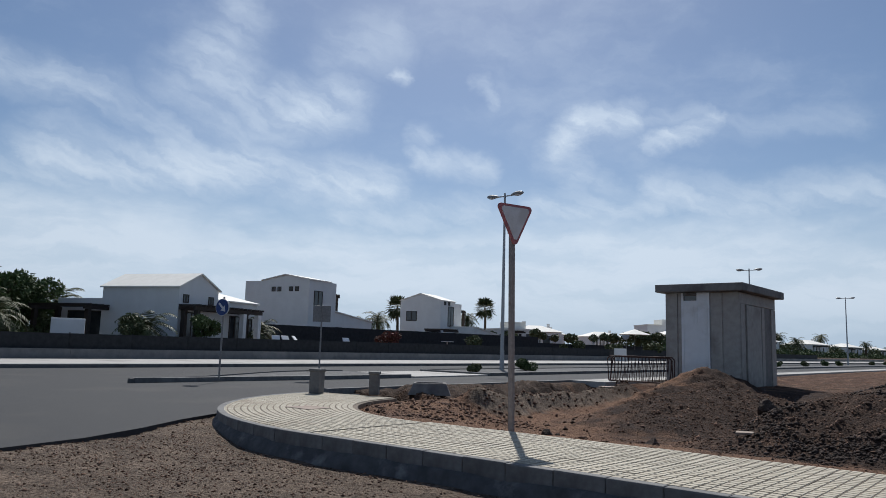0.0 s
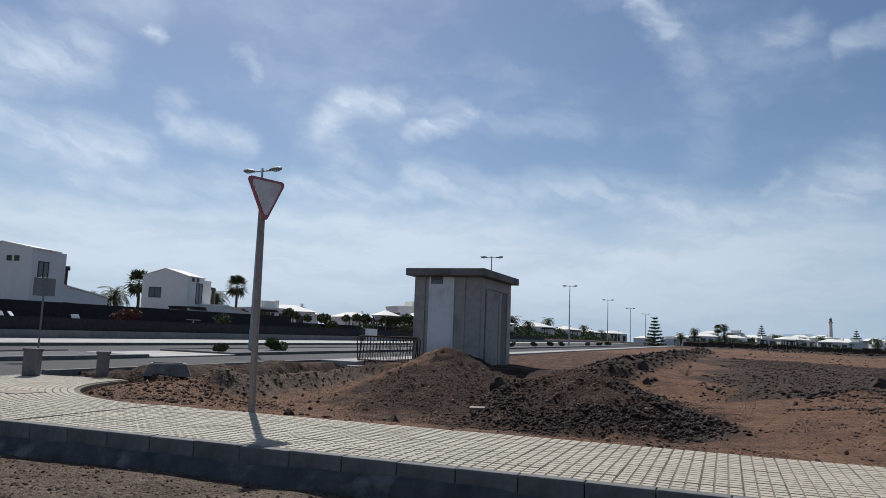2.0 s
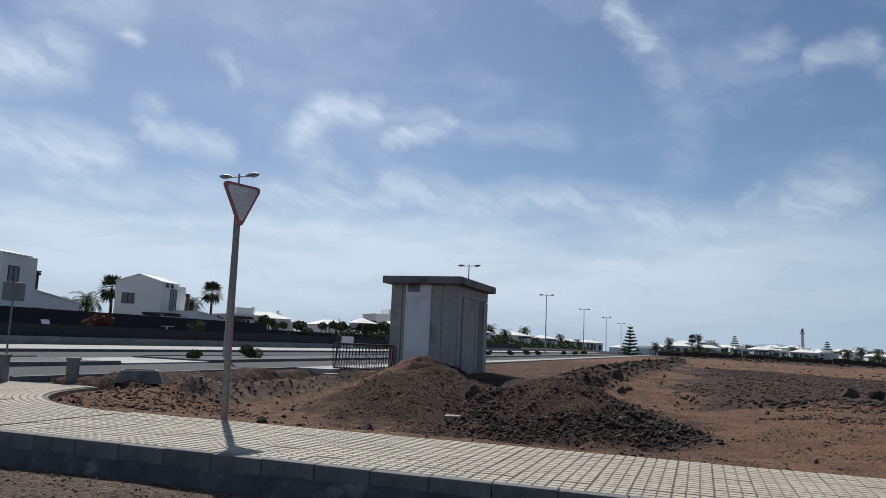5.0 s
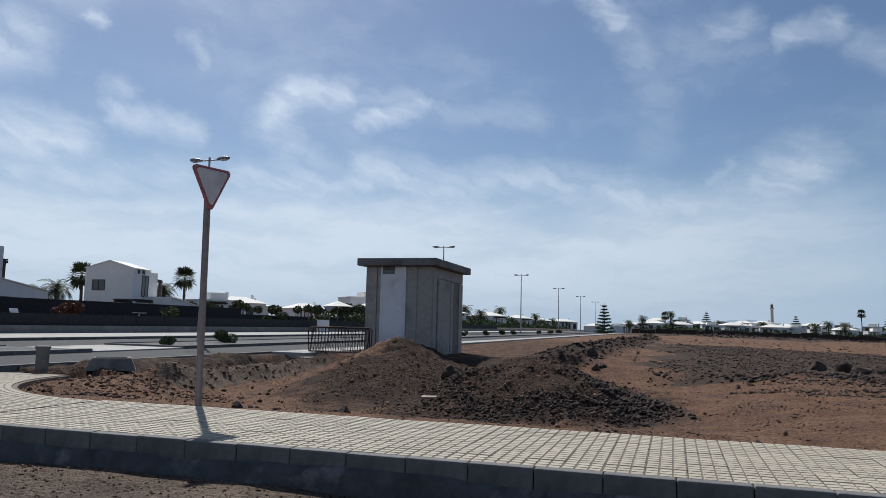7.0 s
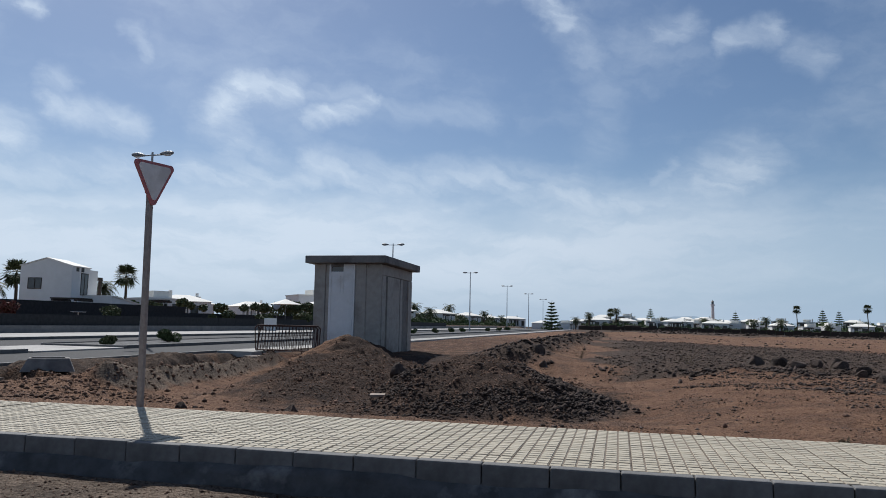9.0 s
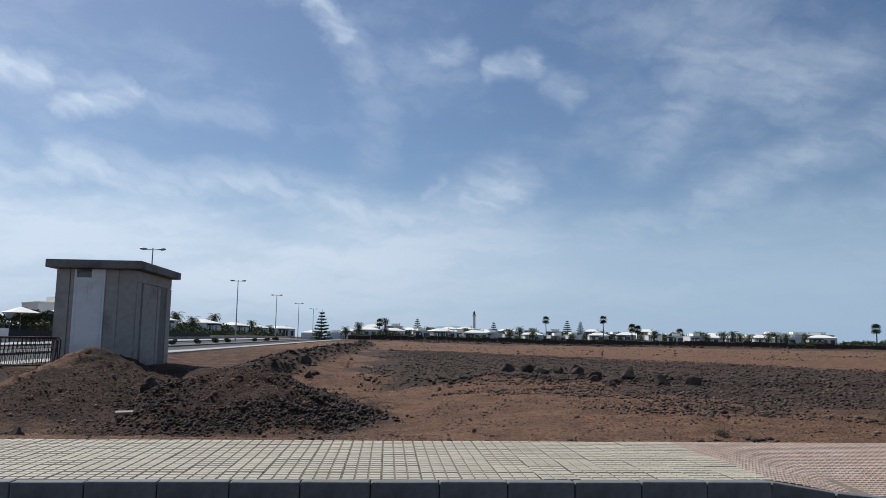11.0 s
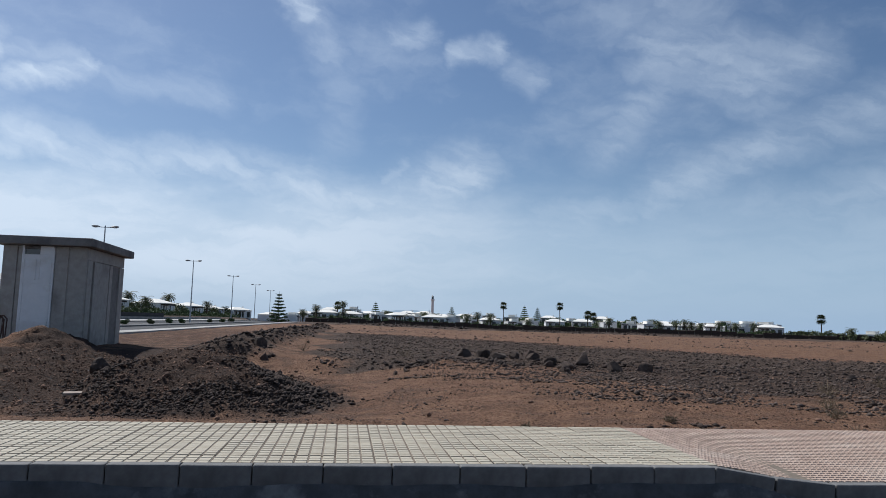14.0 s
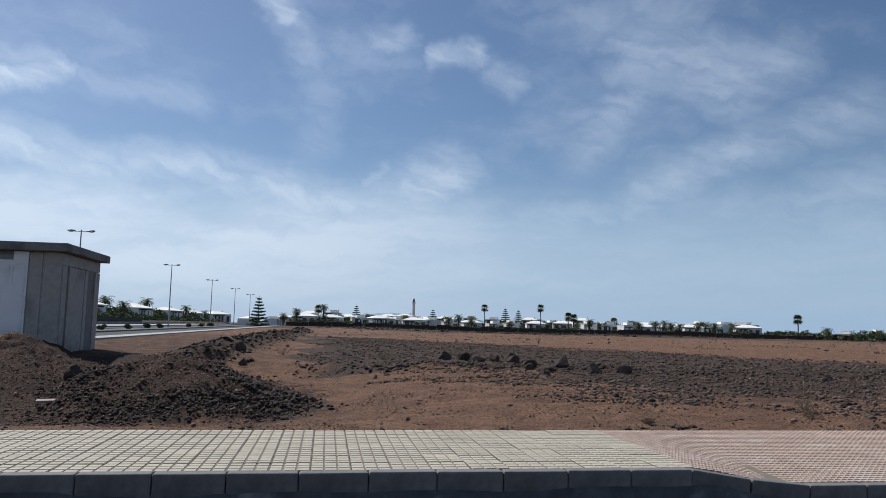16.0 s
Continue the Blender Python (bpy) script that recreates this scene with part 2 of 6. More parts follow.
M_ROOF = mat("white_roof", (0.84, 0.82, 0.76), (0.76, 0.74, 0.68), 2, 0.8, 0.006, 14)
M_GLASS = mat("dark_window_glass", (0.03, 0.035, 0.04), (0.05, 0.055, 0.06), 2, 0.12, spec=0.6)
M_WOOD = mat("dark_timber", (0.035, 0.028, 0.024), (0.06, 0.045, 0.036), 9, 0.7, 0.003, 40)
M_DOORWHITE = mat("white_metal_door", (0.78, 0.78, 0.78), (0.72, 0.72, 0.72), 4, 0.5, spot=(0.60, 0.58, 0.55), spot_scale=1.4, spot_at=(0.58, 0.8))
M_STEEL = mat("galvanised_steel", (0.30, 0.28, 0.27), (0.22, 0.205, 0.20), 20, 0.55, 0.0005, 90, metal=0.5)
M_POST = mat("weathered_post", (0.30, 0.26, 0.245), (0.21, 0.18, 0.17), 16, 0.6, 0.001, 60, metal=0.3, spot=(0.16, 0.10, 0.08), spot_scale=5, spot_at=(0.6, 0.75))
M_LAMP = mat("lamp_post_paint", (0.42, 0.43, 0.44), (0.36, 0.37, 0.38), 8, 0.5, metal=0.2)
M_LAMPHEAD = mat("lamp_head", (0.22, 0.22, 0.22), (0.28, 0.28, 0.28), 8, 0.5)
M_SIGNRED = mat("faded_sign_red", (0.37, 0.12, 0.13), (0.32, 0.11, 0.12), 8, 0.45)
M_SIGNWHITE = mat("sign_white", (0.62, 0.61, 0.62), (0.56, 0.55, 0.56), 6, 0.5, spot=(0.5, 0.48, 0.48), spot_scale=3)
M_SIGNBLUE = mat("sign_blue", (0.018, 0.05, 0.19), (0.015, 0.04, 0.15), 6, 0.45)
M_ROCK = mat("volcanic_rock", (0.036, 0.029, 0.027), (0.080, 0.058, 0.048), 6, 0.95, 0.03, 18, spec=0.15, vary=0.6, island=True)
M_GRAVEL = mat("brown_gravel", (0.125, 0.094, 0.078), (0.065, 0.050, 0.043), 6, 0.95, 0.02, 20, spec=0.15, vary=0.6, island=True)
M_STONE = mat("brown_stone", (0.180, 0.110, 0.077), (0.105, 0.065, 0.048), 6, 0.95, 0.02, 20, spec=0.15, vary=0.65, island=True)
M_ROCKBIG = mat("lava_boulder", (0.052, 0.041, 0.037), (0.098, 0.072, 0.058), 5, 0.95, 0.05, 14, spec=0.15, vary=0.3)
M_PALE = mat("pale_stone", (0.35, 0.285, 0.235), (0.26, 0.21, 0.175), 5, 0.92, 0.01, 25)
M_LEAF = mat("leaf_green", (0.055, 0.085, 0.030), (0.085, 0.12, 0.045), 3, 0.7, vary=0.35, island=True, spec=0.25)
M_LEAFDRY = mat("leaf_olive", (0.075, 0.095, 0.042), (0.11, 0.12, 0.06), 3, 0.75, vary=0.35, island=True, spec=0.2)
M_LEAFRED = mat("leaf_red", (0.19, 0.055, 0.05), (0.12, 0.07, 0.04), 3, 0.75, vary=0.3, island=True)
M_DRY = mat("dry_twigs", (0.22, 0.17, 0.11), (0.15, 0.11, 0.075), 6, 0.9, vary=0.3, island=True)
M_PALM = mat("palm_green", (0.060, 0.078, 0.030), (0.095, 0.10, 0.045), 3, 0.65, vary=0.3, island=True)
M_TRUNK = mat("palm_trunk", (0.12, 0.09, 0.065), (0.075, 0.055, 0.04), 8, 0.95, 0.02, 12)
M_BARRIER = mat("rusty_barrier", (0.085, 0.045, 0.036), (0.05, 0.03, 0.027), 14, 0.75, metal=0.2)
M_HAZE = mat("far_hill", (0.10, 0.12, 0.14), (0.09, 0.11, 0.13), 0.01, 1.0, spec=0.0)
# the hills glow faintly: distance haze put into the material as emission
hz = M_HAZE.node_tree.nodes["Principled BSDF"]
hz.inputs["Emission Color"].default_value, hz.inputs["Emission Strength"].default_value = (0.36, 0.46, 0.56, 1), 0.85


# ---- builders ----
def link_mesh(name, me, material, parent=None, label=""):
    if material and not me.materials:
        me.materials.append(material)
    ob = new(name, me)
    ob.parent = parent
    if label:
        ob["label"] = label
    return ob


def part(name, bm, material, parent=None, label=""):
    me = bpy.data.meshes.new(name)
    bm.to_mesh(me)
    bm.free()
    return link_mesh(name, me, material, parent, label)


def raw(name, verts, faces, material, parent=None, label="", smooth=False):
    me = bpy.data.meshes.new(name)
    me.from_pydata([tuple(map(float, v)) for v in verts], [], [tuple(map(int, f)) for f in faces])
    me.update()
    if smooth:
        me.polygons.foreach_set("use_smooth", [True] * len(me.polygons))
    return link_mesh(name, me, material, parent, label)


def thing(name, label, category, m=None, group="", kind="", parent=None):
    ob = new(name)
    ob.empty_display_size = 0.2
    ob.matrix_basis = m or Matrix()
    ob.parent = parent
    return tagged(ob, label, category, group, kind)


def box(bm, lo, hi, bevel=0.0, m=None):
    lo, hi = Vector(lo), Vector(hi)
    mm = Matrix.Translation((lo + hi) / 2) @ Matrix.Diagonal((*(hi - lo), 1))
    r = bmesh.ops.create_cube(bm, size=1, matrix=(m @ mm) if m else mm)
    if bevel:
        es = list({e for v in r["verts"] for e in v.link_edges})
        bmesh.ops.bevel(bm, geom=es, offset=bevel, segments=2, affect="EDGES", profile=0.5)
    return bm


def tube(bm, a, b, r0, r1=None, n=10):
    a, b = Vector(a), Vector(b)
    q = (b - a).to_track_quat("Z", "Y").to_matrix().to_4x4()
    bmesh.ops.create_cone(bm, cap_ends=True, segments=n, radius1=r0, radius2=r0 if r1 is None else r1, depth=(b - a).length,
                          matrix=Matrix.Translation((a + b) / 2) @ q)
    return bm


def boxed(name, lo, hi, material, parent, bevel=0.0, label="", m=None):
    return part(name, box(bmesh.new(), lo, hi, bevel, m), material, parent, label)


def smooth(x, a, b):
    t = np.clip((np.asarray(x, float) - a) / (b - a), 0, 1)
    return t * t * (3 - 2 * t)


def fbm(x, y, f, seed, octaves=4, ridge=False):
    """Value noise on arrays."""
    out, amp = np.zeros_like(x, float), 1.0
    for o in range(octaves):
        rs = np.random.RandomState(seed + o)
        tab = rs.rand(256, 256)
        u, v = x * f + 31.7 * o, y * f + 17.3 * o
        i, j = np.floor(u).astype(int), np.floor(v).astype(int)
        a, b = u - i, v - j
        a, b = a * a * (3 - 2 * a), b * b * (3 - 2 * b)
        g = lambda p, q: tab[p % 256, q % 256]
        n = (g(i, j) * (1 - a) + g(i + 1, j) * a) * (1 - b) + (g(i, j + 1) * (1 - a) + g(i + 1, j + 1) * a) * b
        n = n * 2 - 1
        out += amp * (1 - 2 * np.abs(n) if ridge else n)
        amp *= 0.5
        f *= 2.03
    return out


# ---- the lie of the land ----
KERB_Y, IN_Y = 5.51, 7.75
ARC_X, ARC_Y, R_OUT, R_IN = -6.9, 11.2, 5.69, 3.45
ROAD_NEAR, ROAD_FAR = -13.6, -29.0
MED_A, MED_B = -18.7, -22.6


def road_z(y):
    y = np.asarray(y, float)
    return -0.15 + 0.0038 * np.clip(y - 12, 0, 190)


def seg_dist(x, y, a, b):
    ax, ay = a
    bx, by = b[0] - ax, b[1] - ay
    h = np.clip(((x - ax) * bx + (y - ay) * by) / (bx * bx + by * by), 0, 1)
    return np.hypot(x - ax - h * bx, y - ay - h * by), h


def pave_depth(x, y):
    """How far inside the pavement a place lies (negative outside)."""
    straight = np.minimum(y - KERB_Y, IN_Y - 0.1 * np.clip(x - 1.5, 0, 4) - y)
    r = np.hypot(x - ARC_X, y - ARC_Y)
    arc = np.minimum(R_OUT - r, r - R_IN)
    arc = np.where(y > ARC_Y - 0.2 - 0.35 * (x - ARC_X), -1, arc)
    return np.where(x >= ARC_X, straight, np.where(y < ARC_Y + 3, arc, -1))


def lot_z(x, y):
    """Height of the open ground."""
    far = np.hypot(x, y)
    slope = 0.0038 - 0.0032 * smooth(x, -4, 55)
    z = -0.09 + slope * np.clip(far - 22, 0, 240)
    z = z + 0.035 * fbm(x, y, 0.35, 5, 4) * smooth(far, 6, 12) + 0.022 * fbm(x, y, 2.2, 9, 4)
    # the plot lies lower than the pavement and the road beside it
    arc_d = np.where(y < ARC_Y, R_IN - np.hypot(x - ARC_X, y - ARC_Y), R_IN - (ARC_X - x) + y - ARC_Y)
    low = smooth(np.where(x >= ARC_X, y - IN_Y, arc_d), 0.25, 3.6) * smooth(-x, -3.5, 1.0) * smooth(x, -12.9, -11.6) * smooth(y, 7.5, 9.5) * (1 - smooth(y, 20.5, 24.5))
    z = z - 0.38 * low

    # spoil heaps: cones of tipped earth
    def cone(cx, cy, h, left, right, front, back):
        u, v = (x - cx) / np.where(x < cx, left, right), (y - cy) / np.where(y < cy, front, back)
        return h * np.clip(1 - np.sqrt(u * u + v * v + 0.025), 0, 1)
    wx, wy = 0.28 * fbm(x, y, 0.55, 24, 3), 0.28 * fbm(x, y, 0.55, 27, 3)
    x, y = x + wx, y + wy
    west = np.maximum(cone(-8.5, 22.6, 0.92, 1.9, 1.9, 3.4, 2.6), np.maximum(cone(-7.0, 18.6, 0.70, 2.0, 3.0, 6.0, 4.5), cone(-8.7, 20.3, 0.62, 1.4, 1.8, 2.8, 3.0)))
    east = np.maximum(np.minimum(cone(-3.3, 16.3, 1.05, 1.75, 2.7, 4.4, 3.4), 0.74), cone(-2.1, 14.2, 0.58, 1.5, 1.9, 2.6, 2.6))
    back = cone(-4.4, 20.6, 0.42, 1.6, 1.7, 2.4, 3.2)
    x, y = x - wx, y - wy
    heap = np.maximum(np.maximum(west, east), back)
    z = z + heap + np.clip(3.0 * heap + 0.12, 0, 1) * (0.045 * fbm(x, y, 1.9, 21, 4, True) + 0.045 * fbm(x, y, 4.3, 23, 3, True))
    # trench and its berm
    d, h = seg_dist(x, y, (-10.9, 13.6), (-12.0, 22.6))
    z = z - 0.34 * smooth(-d, -1.0, -0.45) * smooth(h, -0.02, 0.10)
    d, _ = seg_dist(x, y, (-9.9, 12.9), (-11.1, 22.3))
    z = z + (0.44 + 0.05 * fbm(x, y, 1.7, 33, 3)) * np.exp(-(d / 0.42) ** 2)
    z = z + smooth(-x, 10.8, 11.6) * smooth(y, 12, 13.5) * (1 - smooth(y, 22, 24)) * (0.06 * fbm(x, y, 1.3, 35, 4, True) + 0.03 * fbm(x, y, 4.1, 36, 3))
    # rubble ridge along the road and across the field
    d, _ = seg_dist(x, y, (-3.6, 24), (-2.6, 95))
    z = z + (0.30 + 0.2 * fbm(x, y, 0.7, 41, 4, True)) * np.exp(-(d / 1.0) ** 2)
    d, _ = seg_dist(x, y, (1.8, 21.6), (8.2, 20.6))
    z = z + (0.07 + 0.07 * fbm(x, y, 1.0, 51, 4)) * np.exp(-(d / 0.8) ** 2)
    d, _ = seg_dist(x, y, (3.6, 23.6), (6.2, 21.4))
    z = z + (0.10 + 0.08 * fbm(x, y, 1.6, 55, 4)) * np.exp(-(d / 0.6) ** 2)
    d, _ = seg_dist(x, y, (8.2, 20.6), (32, 19.5))
    z = z + (0.03 + 0.05 * fbm(x, y, 0.8, 52, 4, True)) * np.exp(-(d / 1.6) ** 2)
    field = smooth(x, -2, 1) * smooth(y, 19, 23) * (1 - smooth(y, 44, 52))
    z = z + field * 0.03 * fbm(x, y, 1.5, 61, 4, True)
    z = z + smooth(far, 60, 110) * 0.25 * fbm(x, y, 0.06, 71, 4)
    return z


def ground_z(x, y):
    x, y = np.asarray(x, float), np.asarray(y, float)
    lot = lot_z(x, y)
    street = -0.27 + 0.025 * fbm(x, y, 0.9, 81, 5) - 0.02 * np.clip(y - 1, -6, 4) / 4
    z = np.where((y < KERB_Y + 0.3) | (x < ARC_X) & (y < ARC_Y) & (np.hypot(x - ARC_X, y - ARC_Y) > R_OUT - 0.3), street, lot)
    pd = pave_depth(x, y)
    # soil lies a little below the tiles along the inner edge, and far below under them
    z = np.where((pd > -0.05) & (z > -0.12), np.minimum(z, -0.14), z)
    z = np.where(pd > 0.12, -0.34, z)
    near_edge = smooth(-pd, 0.0, 0.7)
    inner = np.where(x >= ARC_X, y > KERB_Y + 1, np.hypot(x - ARC_X, y - ARC_Y) < R_IN)
    z = np.where((pd <= -0.05) & inner & (pd > -0.9), z * near_edge + -0.05 * (1 - near_edge), z)
    # under the carriageway and its verges
    rz = road_z(y)
    t = smooth(x, ROAD_NEAR + 0.0, ROAD_NEAR + 0.15)
    under = np.where(x < -34.9, rz + 0.85, rz - 0.3)
    on_road = (x < ROAD_NEAR + 0.9)
    z = np.where(on_road & (y < 24), z + 0.05 * fbm(x, y, 1.6, 37, 4, True), z)
    blend = under * (1 - t) + z * t
    z = np.where(on_road, blend, z)
    z = np.where((x > ROAD_NEAR) & (x < ROAD_NEAR + 1.75) & (y > 21), np.minimum(z, rz + 0.07), z)
    close = smooth(apron_edge(y) + 2.2 - x, 0.0, 2.2) * (y < 12.5) * (x > apron_edge(y) - 0.2) * (np.hypot(x - ARC_X, y - ARC_Y) > R_OUT)
    z = z * (1 - close) + (-0.165 + 0.012 * fbm(x, y, 1.5, 83, 3)) * close
    apron = (y < 12.5) & (x < apron_edge(y) + 0.15)
    return np.where(apron, np.minimum(z, -0.42), z)


def apron_edge(y):
    """Where the asphalt of the junction gives way to the unmade street."""
    return np.interp(y, [-40, 2.97, 4.35, 6.2, 8.0, 12.5], [-8.2, -8.67, -9.1, -10.4, -11.35, -13.0])


def spaced(stops):
    """Coordinates with the given step between stops: (start, step), ..., end."""
    out = []
    for (a, st), nx in zip(stops, stops[1:]):
        b = nx[0] if isinstance(nx, tuple) else nx
        out += list(np.linspace(a, b, max(1, int(round((b - a) / st))), endpoint=False))
    last = stops[-1]
    return np.array(out + [last if not isinstance(last, tuple) else last[0]])


def build_ground():
    xs = spaced([(-3500, 500), (-500, 100), (-100, 12), (-36, 2.0), (-14.5, 0.085), (7, 0.25), (40, 1.5), (120, 12), (500, 100), (3500, 0)])
    ys = spaced([(-3000, 500), (-400, 80), (-40, 6), (-2, 0.3), (3.2, 0.085), (26, 0.25), (56, 1.2), (120, 8), (420, 80), (3500, 0)])
    X, Y = np.meshgrid(xs, ys)
    Z = ground_z(X, Y)
    nx, ny = len(xs), len(ys)
    i = np.arange(nx * ny).reshape(ny, nx)
    quads = np.stack([i[:-1, :-1], i[:-1, 1:], i[1:, 1:], i[1:, :-1]], -1).reshape(-1, 4)
    me = bpy.data.meshes.new("ground")
    me.vertices.add(nx * ny)
    me.vertices.foreach_set("co", np.stack([X, Y, Z], -1).ravel())
    me.loops.add(quads.size)
    me.loops.foreach_set("vertex_index", quads.ravel())
    me.polygons.add(len(quads))
    me.polygons.foreach_set("loop_start", np.arange(len(quads)) * 4)
    me.polygons.foreach_set("use_smooth", np.ones(len(quads), bool))
    me.update(calc_edges=True)
    x, y = X.ravel(), Y.ravel()
    edge = y + 1.9 * np.clip(x, 0, 60) + 5 * fbm(x, y, 0.12, 94, 3)
    band = smooth(x + 0.05 * (y - 21) + 1.2 * fbm(x, y, 0.3, 91, 3), -0.6, 1.0) * smooth(y + 0.25 * np.clip(x - 10, 0, 14) + fbm(x, y, 0.4, 92, 3), 20.0, 22.0) * (1 - smooth(edge, 64, 74))
    right = smooth(x + 1.5 * fbm(x, y, 0.35, 93, 3), 3.5, 8) * smooth(y + 1.5 * fbm(x, y, 0.5, 95, 3), 10.5, 14) * (1 - smooth(y, 20, 24)) * 0.8
    dr, _ = seg_dist(x, y, (-3.6, 24), (-2.6, 95))
    dq, _ = seg_dist(x, y, (1.8, 21.8), (8.2, 20.2))
    ridge = np.exp(-(dr / 1.3) ** 2) + 0.6 * np.exp(-(dq / 0.8) ** 2)
    # dark lava on the flank; the valley patch also puts shade into the colour
    lava = np.exp(-(((x + 1.5) / 1.5) ** 2 + ((y - 14.6) / 3.0) ** 2) ** 2) + 0.8 * np.exp(-(((x + 4.1) / 1.1) ** 2 + ((y - 14.2) / 2.0) ** 2) ** 2) + 0.45 * np.exp(-(((x - 0.2) / 0.9) ** 2 + ((y - 13.0) / 1.6) ** 2))
    far_band = smooth(y + 0.05 * x, 125, 150) * (1 - smooth(y, 300, 330))
    patch = 0.8 * smooth(fbm(x, y, 0.05, 131, 4), 0.25, 0.7) * smooth(np.hypot(x, y), 60, 90)
    far_right = smooth(x - 0.9 * y, 10, 60) * 0.6 * smooth(np.hypot(x, y), 50, 80)
    left = smooth(-x, 10.6, 11.6) * smooth(y, 9.5, 11) * (1 - smooth(y, 20, 22)) * 0.8
    dark = np.clip(patch + lava + band + right + ridge + far_band + far_right + left, 0, 1)
    db, _ = seg_dist(x, y, (-9.7, 12.9), (-10.9, 22.3))
    # dusty street and bank; the berm term puts a sunlit crest into the colour
    dusty = ((y < KERB_Y + 0.2) | (x < ARC_X) & (y < 8)).astype(float) + 0.6 * smooth(-x, 11.5, 12.5) * (y < 30) + 1.1 * np.exp(-(db / 0.42) ** 2)
    rust = 0.7 * np.exp(-(((x + 11.6) / 1.2) ** 2 + ((y - 23.6) / 0.9) ** 2)) + 0.3 * smooth(y, 28, 34) * smooth(-x, 4.6, 6) * (1 - smooth(-x, 12.5, 13.4))
    # earth tone of the heaps, with valley shade by the kiosk put in too
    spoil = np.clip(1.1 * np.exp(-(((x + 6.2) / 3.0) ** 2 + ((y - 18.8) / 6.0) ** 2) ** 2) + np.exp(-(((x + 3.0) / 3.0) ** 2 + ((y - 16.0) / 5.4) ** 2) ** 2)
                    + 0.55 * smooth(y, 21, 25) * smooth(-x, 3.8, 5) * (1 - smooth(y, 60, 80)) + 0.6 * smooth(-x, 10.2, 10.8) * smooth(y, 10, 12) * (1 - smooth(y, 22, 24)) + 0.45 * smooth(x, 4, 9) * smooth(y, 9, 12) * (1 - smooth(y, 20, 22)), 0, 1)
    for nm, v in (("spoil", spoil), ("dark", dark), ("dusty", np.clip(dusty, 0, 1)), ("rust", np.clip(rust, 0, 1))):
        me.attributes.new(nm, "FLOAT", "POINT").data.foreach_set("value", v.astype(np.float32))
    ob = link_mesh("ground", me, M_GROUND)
    tagged(ob, "bare reddish-brown lot of soil and dark volcanic gravel", "ground", kind="structure")


build_ground()


def strip(name, xs_of_y, ys, z_of, material, label, category, kind="structure", parent=None, thick=0.0):
    """A sheet between two edges x0(y), x1(y)."""
    v, f = [], []
    n = 6
    for y in ys:
        a, b = xs_of_y(y)
        for k in range(n + 1):
            x = a + (b - a) * k / n
            v.append((x, y, float(z_of(x, y))))
    for r in range(len(ys) - 1):
        for k in range(n):
            i = r * (n + 1) + k
            f.append((i, i + 1, i + n + 2, i + n + 1))
    ob = raw(name, v, f, material, parent)
    if thick:
        mod = ob.modifiers.new("thick", "SOLIDIFY")
        mod.thickness, mod.offset = thick, -1
    return tagged(ob, label, category, kind=kind) if label else ob


